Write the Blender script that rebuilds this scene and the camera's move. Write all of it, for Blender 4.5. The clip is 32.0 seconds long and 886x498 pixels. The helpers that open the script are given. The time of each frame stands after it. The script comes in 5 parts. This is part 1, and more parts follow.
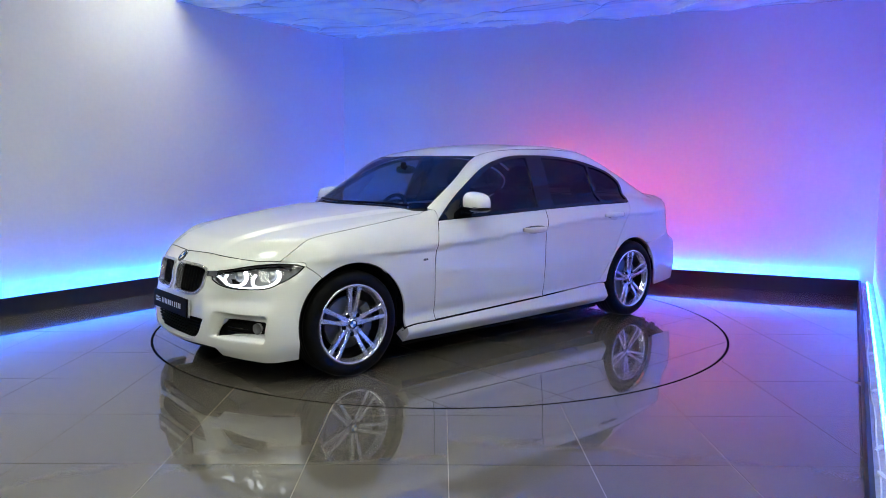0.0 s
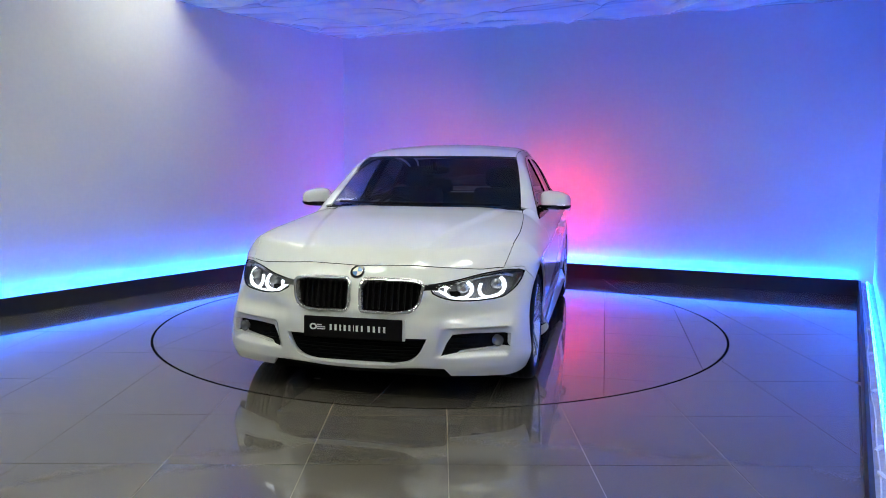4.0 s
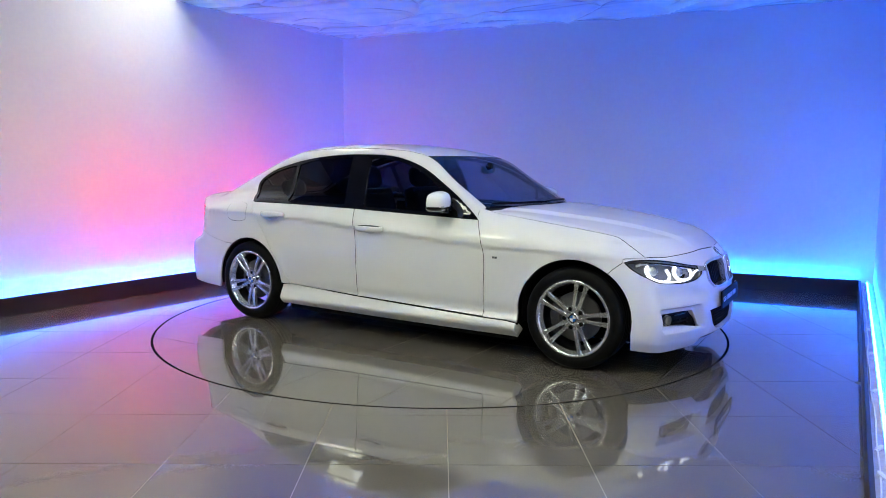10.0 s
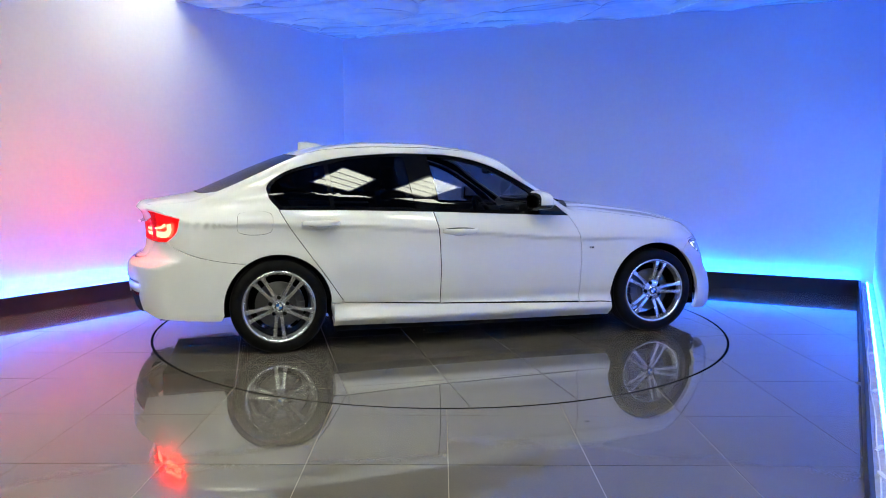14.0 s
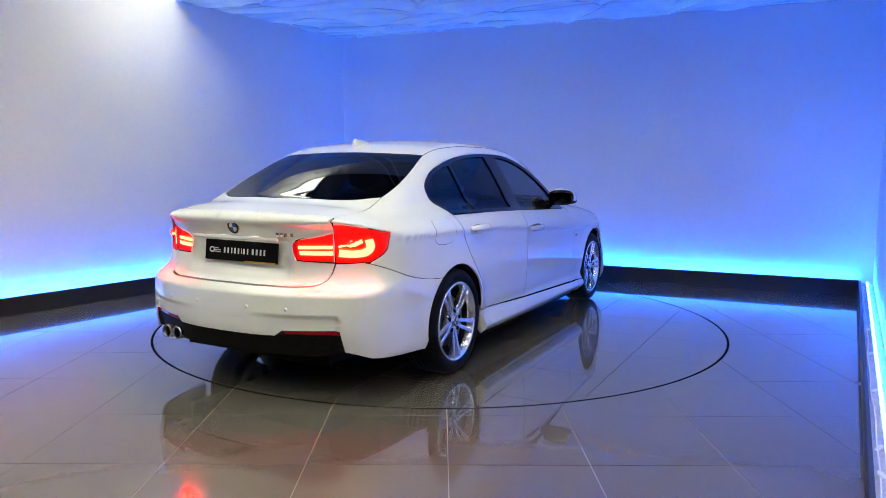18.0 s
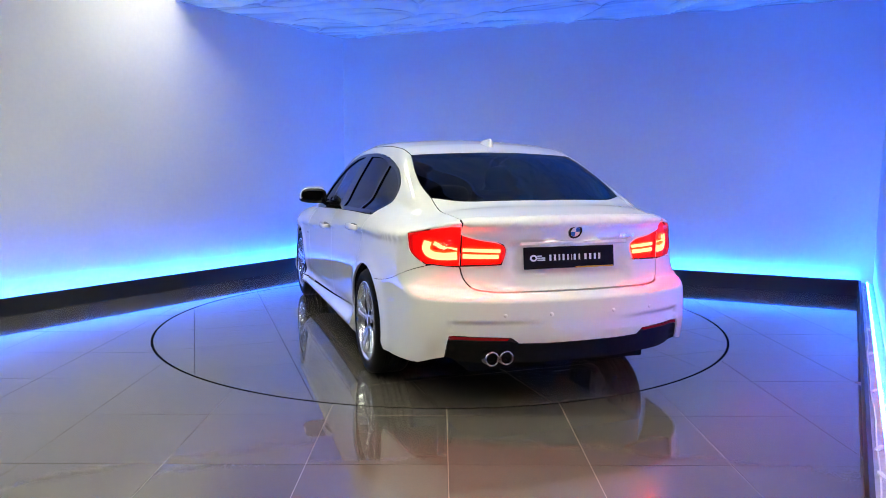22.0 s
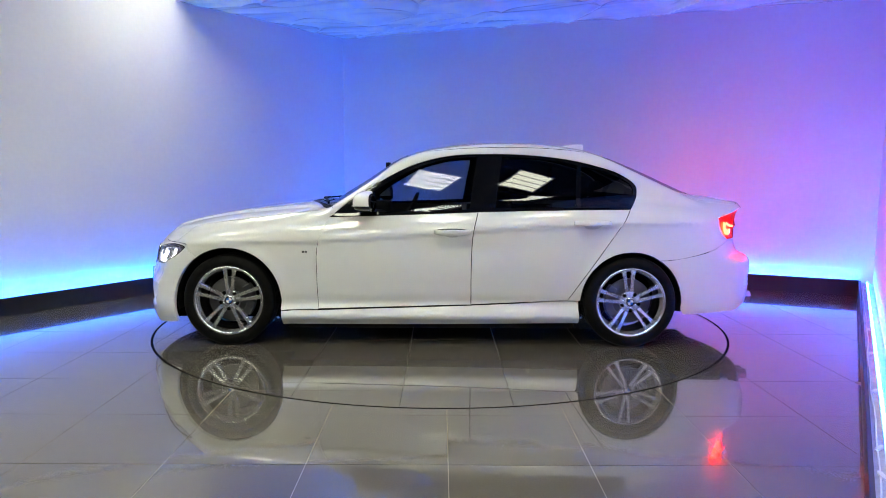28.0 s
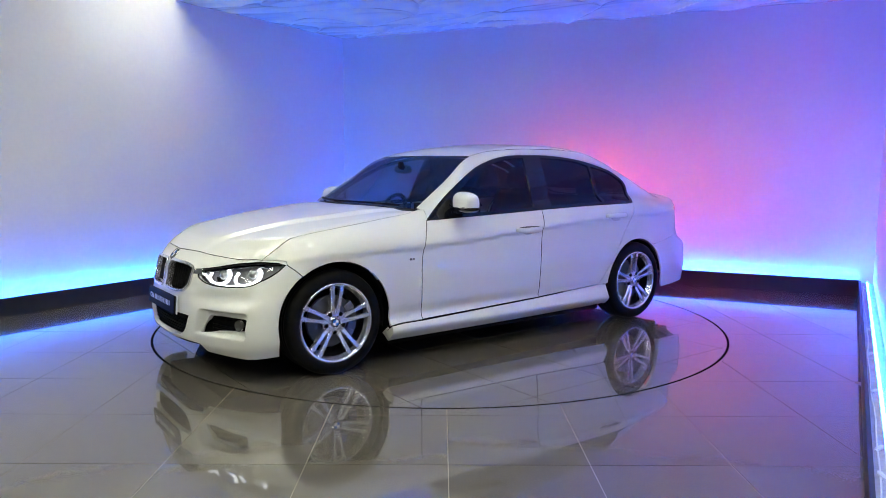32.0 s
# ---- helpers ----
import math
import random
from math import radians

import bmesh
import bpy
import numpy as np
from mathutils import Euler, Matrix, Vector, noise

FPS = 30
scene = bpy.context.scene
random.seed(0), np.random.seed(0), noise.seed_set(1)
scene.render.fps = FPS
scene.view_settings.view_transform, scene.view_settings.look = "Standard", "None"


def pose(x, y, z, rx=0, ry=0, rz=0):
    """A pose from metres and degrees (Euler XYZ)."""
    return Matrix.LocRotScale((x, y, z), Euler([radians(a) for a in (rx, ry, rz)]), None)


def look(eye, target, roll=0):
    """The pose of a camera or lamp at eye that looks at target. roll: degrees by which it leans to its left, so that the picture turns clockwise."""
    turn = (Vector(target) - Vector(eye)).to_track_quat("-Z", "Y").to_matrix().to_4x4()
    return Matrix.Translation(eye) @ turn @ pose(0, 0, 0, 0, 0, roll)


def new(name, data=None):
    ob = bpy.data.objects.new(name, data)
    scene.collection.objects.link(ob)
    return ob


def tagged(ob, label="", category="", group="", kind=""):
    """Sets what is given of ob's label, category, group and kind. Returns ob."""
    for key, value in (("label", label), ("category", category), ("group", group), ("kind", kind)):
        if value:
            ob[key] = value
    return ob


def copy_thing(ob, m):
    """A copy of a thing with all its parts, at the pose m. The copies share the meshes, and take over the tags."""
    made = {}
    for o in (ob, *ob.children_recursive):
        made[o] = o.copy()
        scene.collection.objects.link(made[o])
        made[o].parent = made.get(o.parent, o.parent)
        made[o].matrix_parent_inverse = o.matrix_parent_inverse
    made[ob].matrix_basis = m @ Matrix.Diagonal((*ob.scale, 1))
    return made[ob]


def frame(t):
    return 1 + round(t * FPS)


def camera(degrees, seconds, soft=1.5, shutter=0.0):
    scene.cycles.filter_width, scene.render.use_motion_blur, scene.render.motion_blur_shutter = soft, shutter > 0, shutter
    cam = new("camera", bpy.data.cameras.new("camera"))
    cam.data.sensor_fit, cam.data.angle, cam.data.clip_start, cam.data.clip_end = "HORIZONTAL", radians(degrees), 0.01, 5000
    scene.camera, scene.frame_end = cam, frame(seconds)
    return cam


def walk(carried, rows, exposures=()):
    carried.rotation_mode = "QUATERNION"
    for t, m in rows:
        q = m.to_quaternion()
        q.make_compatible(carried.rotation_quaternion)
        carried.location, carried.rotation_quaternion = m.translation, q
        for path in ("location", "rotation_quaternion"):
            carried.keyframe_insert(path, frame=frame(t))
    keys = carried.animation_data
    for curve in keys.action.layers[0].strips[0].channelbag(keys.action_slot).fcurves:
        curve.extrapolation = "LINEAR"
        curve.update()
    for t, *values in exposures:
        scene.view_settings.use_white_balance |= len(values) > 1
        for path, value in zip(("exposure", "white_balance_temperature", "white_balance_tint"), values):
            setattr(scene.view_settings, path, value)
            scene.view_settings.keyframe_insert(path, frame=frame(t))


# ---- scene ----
# ---- camera ----
cam = camera(63.9, 32.0, soft=0.9)
EYE = Vector((0.0, -5.823, 1.249))
AIM = EYE + Vector((math.sin(radians(0.18)) * math.cos(radians(6.52)), math.cos(radians(0.18)) * math.cos(radians(6.52)), -math.sin(radians(6.52))))
walk(cam, [(0.0, look(EYE, AIM, 0.27)), (32.0, look(EYE, AIM, 0.27))],
     exposures=[(0.0, -0.12, 6450, 10), (2.0, -0.22, 6400, 10), (3.0, -0.22, 6400, 10), (6.0, -0.40, 6250, 10), (7.5, -0.32, 6300, 10), (8.0, -0.20, 6350, 10), (9.0, 0.03, 6450, 10), (13.0, 0.08, 6500, 10), (17.0, 0.09, 6750, 10), (24.0, 0.09, 6800, 10), (28.0, 0.04, 6750, 10), (32.0, 0.0, 6700, 10)])

# ---- world and light ----
world = bpy.data.worlds.new("world")
scene.world = world
world.use_nodes = True
world.node_tree.nodes["Background"].inputs["Color"].default_value = (0.5, 0.55, 0.6, 1)
world.node_tree.nodes["Background"].inputs["Strength"].default_value = 0.02
scene.view_settings.exposure = 0.0

PANEL_POWER = 19.2
LINEAR_POWER = 13.0
LED_POWER = 398.0
TAIL_POWER = 262.0
HEAD_POWER = 2.6


# ---- materials ----
def material(name, color, rough=0.5, metal=0.0, coat=0.0, emit=None, power=0.0):
    m = bpy.data.materials.new(name)
    m.use_nodes = True
    b = m.node_tree.nodes["Principled BSDF"]
    b.inputs["Base Color"].default_value = (*color, 1)
    b.inputs["Roughness"].default_value = rough
    b.inputs["Metallic"].default_value = metal
    b.inputs["Coat Weight"].default_value = coat
    b.inputs["Coat Roughness"].default_value = 0.03
    if emit:
        b.inputs["Emission Color"].default_value = (*emit, 1)
        b.inputs["Emission Strength"].default_value = power
    return m


def link(m, a, out, b, inp):
    m.node_tree.links.new(a.outputs[out], b.inputs[inp])


def node(m, kind, **inputs):
    n = m.node_tree.nodes.new(kind)
    for key, value in inputs.items():
        n.inputs[key.replace("_", " ")].default_value = value
    return n


def mottled(m, dark, light, scale=4.0, fine=60.0, bump=0.0, rough=None, objects=False):
    """Colour that varies at two scales, with fine relief and an uneven gloss."""
    b = m.node_tree.nodes["Principled BSDF"]
    co = node(m, "ShaderNodeTexCoord")
    big, small = node(m, "ShaderNodeTexNoise", Scale=scale, Detail=4.0), node(m, "ShaderNodeTexNoise", Scale=fine, Detail=3.0)
    for n in (big, small):
        link(m, co, "Object", n, "Vector")
    mix = node(m, "ShaderNodeMath")
    mix.operation = "MULTIPLY_ADD"
    mix.inputs[1].default_value = 0.35
    link(m, small, "Fac", mix, 0)
    part_ = node(m, "ShaderNodeMath")
    part_.operation = "MULTIPLY"
    part_.inputs[1].default_value = 0.65
    link(m, big, "Fac", part_, 0)
    m.node_tree.links.new(part_.outputs[0], mix.inputs[2])
    ramp = node(m, "ShaderNodeValToRGB")
    ramp.color_ramp.elements[0].position, ramp.color_ramp.elements[1].position = 0.3, 0.7
    ramp.color_ramp.elements[0].color, ramp.color_ramp.elements[1].color = (*dark, 1), (*light, 1)
    m.node_tree.links.new(mix.outputs[0], ramp.inputs[0])
    out = ramp.outputs["Color"]
    if objects:
        info = node(m, "ShaderNodeObjectInfo")
        hsv = node(m, "ShaderNodeHueSaturation")
        rng = node(m, "ShaderNodeMapRange")
        rng.inputs["To Min"].default_value, rng.inputs["To Max"].default_value = 0.9, 1.1
        link(m, info, "Random", rng, "Value")
        m.node_tree.links.new(rng.outputs[0], hsv.inputs["Value"])
        m.node_tree.links.new(out, hsv.inputs["Color"])
        out = hsv.outputs["Color"]
    m.node_tree.links.new(out, b.inputs["Base Color"])
    if rough:
        r = node(m, "ShaderNodeMapRange")
        r.inputs["To Min"].default_value, r.inputs["To Max"].default_value = rough
        m.node_tree.links.new(mix.outputs[0], r.inputs["Value"])
        m.node_tree.links.new(r.outputs[0], b.inputs["Roughness"])
    if bump:
        bm_ = node(m, "ShaderNodeBump", Strength=bump, Distance=0.002)
        m.node_tree.links.new(mix.outputs[0], bm_.inputs["Height"])
        m.node_tree.links.new(bm_.outputs[0], b.inputs["Normal"])
    return m


def glass(name, tint, gloss=0.02, edge=0.6):
    """A thin tinted pane: see-through, with the mirror image that glass gives."""
    m = bpy.data.materials.new(name)
    m.use_nodes = True
    t = m.node_tree
    t.nodes.clear()
    out = t.nodes.new("ShaderNodeOutputMaterial")
    mix, clear, shine, fres = (t.nodes.new("ShaderNode" + k) for k in ("MixShader", "BsdfTransparent", "BsdfGlossy", "LayerWeight"))
    power, scale = t.nodes.new("ShaderNodeMath"), t.nodes.new("ShaderNodeMath")
    clear.inputs["Color"].default_value = (*tint, 1)
    shine.inputs["Roughness"].default_value = gloss
    fres.inputs["Blend"].default_value = 0.5
    power.operation, scale.operation = "POWER", "MULTIPLY_ADD"
    power.inputs[1].default_value = 4.6
    scale.inputs[1].default_value, scale.inputs[2].default_value = edge, 0.045
    t.links.new(fres.outputs["Facing"], power.inputs[0])
    t.links.new(power.outputs[0], scale.inputs[0])
    t.links.new(scale.outputs[0], mix.inputs[0])
    t.links.new(clear.outputs[0], mix.inputs[1])
    t.links.new(shine.outputs[0], mix.inputs[2])
    t.links.new(mix.outputs[0], out.inputs[0])
    return m


WALL = mottled(material("wall paint", (0.8, 0.8, 0.8), 0.6), (0.70, 0.70, 0.70), (0.77, 0.77, 0.76), 0.8, 30, 0.15, (0.5, 0.7))
PLINTH = mottled(material("grey laminate", (0.05, 0.05, 0.055), 0.4), (0.012, 0.012, 0.013), (0.020, 0.020, 0.022), 3, 90, 0.1, (0.35, 0.5))
LEDGE = mottled(material("painted board", (0.5, 0.5, 0.5), 0.6), (0.35, 0.35, 0.36), (0.6, 0.6, 0.6), 9, 70, 0.5, (0.4, 0.7))
TILE = mottled(material("porcelain tile", (0.2, 0.19, 0.17), 0.1), (0.116, 0.102, 0.086), (0.146, 0.130, 0.110), 1.5, 120, 0.02, (0.11, 0.17), True)
for key, value in (("Specular IOR Level", 0.22), ("Coat Weight", 1.0), ("Coat Roughness", 0.02), ("Coat IOR", 1.56)):
    TILE.node_tree.nodes["Principled BSDF"].inputs[key].default_value = value
GROUT = mottled(material("grout", (0.25, 0.22, 0.18), 0.8), (0.22, 0.19, 0.15), (0.36, 0.31, 0.24), 6, 200, 0.3)
GROUT_GREY = mottled(material("grey grout", (0.06, 0.055, 0.05), 0.5), (0.022, 0.020, 0.017), (0.034, 0.030, 0.026), 6, 200, 0.3)
SEAM = material("black seam", (0.004, 0.004, 0.004), 0.95)
SEAM.node_tree.nodes["Principled BSDF"].inputs["Specular IOR Level"].default_value = 0.05
LED = material("blue light strip", (0.1, 0.2, 0.8), 0.4, emit=(0.003, 0.112, 1.0), power=LED_POWER)
PANEL_LIGHT = material("light panel", (0.9, 0.9, 0.9), 0.5, emit=(0.96, 1.0, 0.80), power=PANEL_POWER)
LINEAR_LIGHT = material("linear light", (0.9, 0.9, 0.9), 0.5, emit=(0.96, 1.0, 0.80), power=LINEAR_POWER)
WHITE_TRIM = material("white metal trim", (0.8, 0.8, 0.8), 0.4)
CEILING_GREY = mottled(material("dark ceiling board", (0.1, 0.1, 0.1), 0.8), (0.035, 0.033, 0.031), (0.06, 0.057, 0.054), 2, 80, 0.1)
SHOW_WALL = mottled(material("showroom wall paint", (0.3, 0.3, 0.3), 0.7), (0.10, 0.098, 0.095), (0.15, 0.147, 0.144), 0.6, 30, 0.1)
# blue-grey to yellow mottling puts the film's reflections, and its stains, into the colour
FILM = mottled(material("plastic film", (0.6, 0.65, 0.7), 0.15), (0.46, 0.60, 0.70), (0.92, 0.88, 0.50), 0.9, 6, 0.3, (0.03, 0.16))

PAINT = material("white car paint", (0.83, 0.83, 0.815), 0.55, 0.0, 1.0)
PAINT.node_tree.nodes["Principled BSDF"].inputs["Specular IOR Level"].default_value = 0.15
PAINT.node_tree.nodes["Principled BSDF"].inputs["Coat Roughness"].default_value = 0.012
PAINT.node_tree.nodes["Principled BSDF"].inputs["Coat IOR"].default_value = 1.55
# black for panel edges: puts the shade of the shut lines into their colour
GAP_SHADE = material("panel gap shade", (0.006, 0.006, 0.006), 0.8)
BLACK_GLOSS = material("gloss black trim", (0.005, 0.005, 0.006), 0.05, 0.0, 0.0)
BLACK_MATT = mottled(material("black plastic", (0.012, 0.012, 0.012), 0.6), (0.004, 0.004, 0.004), (0.010, 0.010, 0.010), 20, 300, 0.2)
RUBBER = mottled(material("tyre rubber", (0.012, 0.012, 0.012), 0.6), (0.004, 0.004, 0.004), (0.009, 0.009, 0.009), 12, 150, 0.3, (0.45, 0.7))
ALLOY = material("silver alloy", (0.80, 0.81, 0.83), 0.22, 0.85, 0.3)
STEEL = material("brake steel", (0.13, 0.13, 0.135), 0.4, 0.9)
CHROME = material("chrome", (0.8, 0.8, 0.82), 0.08, 1.0)
DARK = material("dark cavity", (0.006, 0.006, 0.006), 0.9)
FABRIC = mottled(material("dark upholstery", (0.02, 0.02, 0.02), 0.8), (0.012, 0.012, 0.013), (0.028, 0.028, 0.03), 8, 200, 0.5)
PLATE_BLACK = material("plate black", (0.010, 0.009, 0.010), 0.5)
for m in (RUBBER, BLACK_MATT, DARK, FABRIC, PLATE_BLACK):
    m.node_tree.nodes["Principled BSDF"].inputs["Specular IOR Level"].default_value = 0.09
PLATE_BLACK.node_tree.nodes["Principled BSDF"].inputs["Specular IOR Level"].default_value = 0.03
CLEAR_GLASS = glass("clear tinted glass", (0.38, 0.44, 0.50))
DARK_GLASS = glass("privacy glass", (0.05, 0.055, 0.06))
LENS_CLEAR = glass("clear lamp lens", (0.9, 0.92, 0.95))
LENS_RED = glass("red lamp lens", (0.75, 0.016, 0.02), 0.02, 0.15)
LAMP_RED = material("red lamp bowl", (0.6, 0.2, 0.2), 0.3, 0.5, emit=(1.0, 0.3, 0.3), power=0.75)
TAIL_GLOW = material("tail light glow", (0.8, 0.1, 0.05), 0.3, emit=(1.0, 0.30, 0.13), power=TAIL_POWER)
HEAD_GLOW = material("running light glow", (0.9, 0.9, 0.9), 0.3, emit=(0.92, 0.96, 1.0), power=HEAD_POWER)
REFLECT_RED = material("red reflector", (0.35, 0.004, 0.008), 0.15, 0.0, 0.6)
PLATE_WHITE = material("plate white", (0.75, 0.75, 0.76), 0.4)
YELLOW = material("plate yellow", (0.8, 0.45, 0.02), 0.4)
BADGE_BLUE = material("badge blue", (0.03, 0.16, 0.5), 0.2, 0.0, 0.5)


# ---- mesh helpers ----
def mesh_from(name, verts, faces, mat, smooth=False, normals=None, edge_shade=None):
    """A mesh from plain lists; the last argument: (material, first face) of the gap shade coloured onto a panel's
    edges.
    """
    me = bpy.data.meshes.new(name)
    me.from_pydata([tuple(v) for v in verts], [], [tuple(f) for f in faces])
    me.materials.append(mat)
    if edge_shade:
        me.materials.append(edge_shade[0])
        me.polygons.foreach_set("material_index", [int(k in edge_shade[1]) for k in range(len(me.polygons))])
    if smooth or normals is not None:
        me.polygons.foreach_set("use_smooth", [True] * len(me.polygons))
    if normals is not None:
        me.normals_split_custom_set_from_vertices([tuple(n) for n in normals])
    me.update()
    return me


def part(name, bm, mat=None, parent=None, label="", smooth=False):
    """Links a bmesh or a mesh as one object under a thing or a part."""
    if isinstance(bm, bmesh.types.BMesh):
        me = bpy.data.meshes.new(name)
        if smooth:
            for f in bm.faces:
                f.smooth = True
        bm.to_mesh(me)
        bm.free()
        me.materials.append(mat)
    else:
        me = bm
    ob = new(name, me)
    if parent:
        ob.parent = parent
    if label:
        tagged(ob, label)
    return ob


def box(bm, lo, hi, bevel=0.0, m=None):
    """Adds a box, with bevelled edges if asked."""
    c = [(a + b) / 2 for a, b in zip(lo, hi)]
    s = [abs(b - a) for a, b in zip(lo, hi)]
    made = bmesh.ops.create_cube(bm, size=1, matrix=(m or Matrix()) @ Matrix.Translation(c) @ Matrix.Diagonal((*s, 1)))["verts"]
    if bevel:
        edges = list({e for v in made for e in v.link_edges})
        bmesh.ops.bevel(bm, geom=edges, offset=bevel, segments=2, profile=0.5, affect="EDGES")
    return bm


def prism(bm, plan, z0, z1):
    """Adds an upright prism over a plan outline."""
    low = [bm.verts.new((x, y, z0)) for x, y in plan]
    top = [bm.verts.new((x, y, z1)) for x, y in plan]
    bm.faces.new(low[::-1])
    bm.faces.new(top)
    n = len(plan)
    for i in range(n):
        bm.faces.new((low[i], low[(i + 1) % n], top[(i + 1) % n], top[i]))
    return bm


def lathe(bm, profile, segments=48, m=None, close=False):
    """Turns a profile of (radius, along) round the y axis."""
    rings = []
    for k in range(segments):
        a = 2 * math.pi * k / segments
        rings.append([bm.verts.new((m or Matrix()) @ Vector((r * math.cos(a), h, r * math.sin(a)))) for r, h in profile])
    n = len(profile)
    for k in range(segments):
        a, b = rings[k], rings[(k + 1) % segments]
        for i in range(n if close else n - 1):
            j = (i + 1) % n
            bm.faces.new((a[i], a[j], b[j], b[i]))
    return bm


# ---- the room ----
DL, DB, DR = Vector((0.554, 0.833, 0)).normalized(), Vector((0.9135, -0.4068, 0)).normalized(), Vector((0.50, 0.866, 0)).normalized()
PL, PB, PR = Vector((-1.86, 2.63, 0)), Vector((1.69, 2.25, 0)), Vector((2.75, -1.29, 0))
NL, NB, NR = Vector((-DL.y, DL.x, 0)), Vector((-DB.y, DB.x, 0)), Vector((DR.y, -DR.x, 0))  # away from the bay
LEDGE_H, LEDGE_D, CEIL = 0.155, 0.125, 2.91


def cross(p, d, q, e):
    """Where two lines of the plan meet."""
    k = ((q.x - p.x) * e.y - (q.y - p.y) * e.x) / (d.x * e.y - d.y * e.x)
    return p + d * k


def corner(off):
    """The plan's left-back and right-back corners, set back from the plinth's face."""
    return cross(PL + NL * off, DL, PB + NB * off, DB), cross(PB + NB * off, DB, PR + NR * off, DR)


def wall_run(name, a, b, n, z0, z1, mat, thick, label):
    bm = bmesh.new()
    prism(bm, [(a.x, a.y), (b.x, b.y), (b.x + n.x * thick, b.y + n.y * thick), (a.x + n.x * thick, a.y + n.y * thick)], z0, z1)
    bmesh.ops.recalc_face_normals(bm, faces=bm.faces)
    ob = part(name, bm, mat)
    return tagged(ob, label, "wall", kind="structure")


SHOW_H = 3.45
cl, cr = corner(LEDGE_D)
left_end = PL + NL * LEDGE_D - DL * 13.0
right_end = PR + NR * LEDGE_D - DR * 3.1
left_join = PL + NL * LEDGE_D - DL * 3.7
wall_run("wall_left", left_join, cl + DL * 0.15, NL, -0.02, SHOW_H + 0.1, WALL, 0.15, "plain white painted wall washed by blue light")
wall_run("wall_back", cl, cr, NB, -0.02, SHOW_H + 0.1, WALL, 0.15, "plain white painted wall washed by blue light")
wall_run("wall_right", right_end, cr + DR * 0.15, NR, -0.02, SHOW_H + 0.1, WALL, 0.15, "plain white painted side wall of the bay")
# unseen stretch of the left wall, added dark to darken the windows' reflections
wall_run("wall_left_unseen", left_end, left_join, NL, -0.02, SHOW_H + 0.1, SHOW_WALL, 0.15, "plain grey showroom wall out of view")
far_r = right_end + NR * 7.0
wall_run("wall_front", right_end + NR * 0.15, far_r, DR, -0.02, SHOW_H + 0.1, SHOW_WALL, 0.15, "plain grey showroom wall out of view")
wall_run("wall_side", far_r, Vector((far_r.x, -12, 0)), Vector((1, 0, 0)), -0.02, SHOW_H + 0.1, SHOW_WALL, 0.15, "plain grey showroom wall out of view")
wall_run("wall_rear", Vector((far_r.x, -12, 0)), Vector((-12, -12, 0)), Vector((0, -1, 0)), -0.02, SHOW_H + 0.1, SHOW_WALL, 0.15, "plain grey showroom wall out of view")
wall_run("wall_far", Vector((-12, -12, 0)), Vector((left_end.x - 1, left_end.y + 0.1, 0)), Vector((-1, 0, 0)), -0.02, SHOW_H + 0.1, SHOW_WALL, 0.15, "plain grey showroom wall out of view")

# plinths: upright grey fascia with a rough ledge behind it and the light strip on the ledge
il, ir = corner(0.0)


def plinth(name, a, b, n, d):
    top = new(name)
    tagged(top, "low dark grey plinth with a rough ledge along the wall", "plinth", kind="structure")
    bm = bmesh.new()
    prism(bm, [(a.x, a.y), (b.x, b.y), (b.x + n.x * 0.018, b.y + n.y * 0.018), (a.x + n.x * 0.018, a.y + n.y * 0.018)], 0.0, LEDGE_H)
    bmesh.ops.recalc_face_normals(bm, faces=bm.faces)
    part("fascia", bm, PLINTH, top)
    bm = bmesh.new()
    o, e = n * 0.018, n * LEDGE_D
    prism(bm, [(a.x + o.x, a.y + o.y), (b.x + o.x, b.y + o.y), (b.x + e.x, b.y + e.y), (a.x + e.x, a.y + e.y)], 0.0, LEDGE_H - 0.02)
    bmesh.ops.recalc_face_normals(bm, faces=bm.faces)
    part("ledge", bm, LEDGE, top)
    bm = bmesh.new()
    o, e = n * (LEDGE_D - 0.062), n * (LEDGE_D - 0.046)
    prism(bm, [(a.x + o.x, a.y + o.y), (b.x + o.x, b.y + o.y), (b.x + e.x, b.y + e.y), (a.x + e.x, a.y + e.y)], LEDGE_H - 0.014, LEDGE_H - 0.010)
    bmesh.ops.recalc_face_normals(bm, faces=bm.faces)
    part("light_strip", bm, LED, top, "glowing blue light strip")
    # thin lip added on the room side to hold back the strip's low light
    bm = bmesh.new()
    o, e = n * (LEDGE_D - 0.064), n * (LEDGE_D - 0.061)
    prism(bm, [(a.x + o.x, a.y + o.y), (b.x + o.x, b.y + o.y), (b.x + e.x, b.y + e.y), (a.x + e.x, a.y + e.y)], LEDGE_H - 0.020, LEDGE_H - 0.006)
    bmesh.ops.recalc_face_normals(bm, faces=bm.faces)
    part("strip_light_shield", bm, WHITE_TRIM, top)
    return top


plinth("plinth_left", PL - DL * 9.0, il, NL, DL)
plinth("plinth_back", il + DB * 0.002, ir, NB, DB)
plinth("plinth_right", PR - DR * 3.05, ir - DR * 0.02, NR, DR)

# ceilings
bulk_a = PL + NL * LEDGE_D - DL * 1.32
bulk_b = cross(bulk_a, NL, PR + NR * LEDGE_D, DR)
bm = bmesh.new()
prism(bm, [(-12.2, -12.2), (far_r.x + 0.2, -12.2), (far_r.x + 0.2, 6), (-12.2, 6)], SHOW_H, SHOW_H + 0.1)
tagged(part("ceiling", bm, CEILING_GREY), "dark grey showroom ceiling", "ceiling", kind="structure")
bm = bmesh.new()
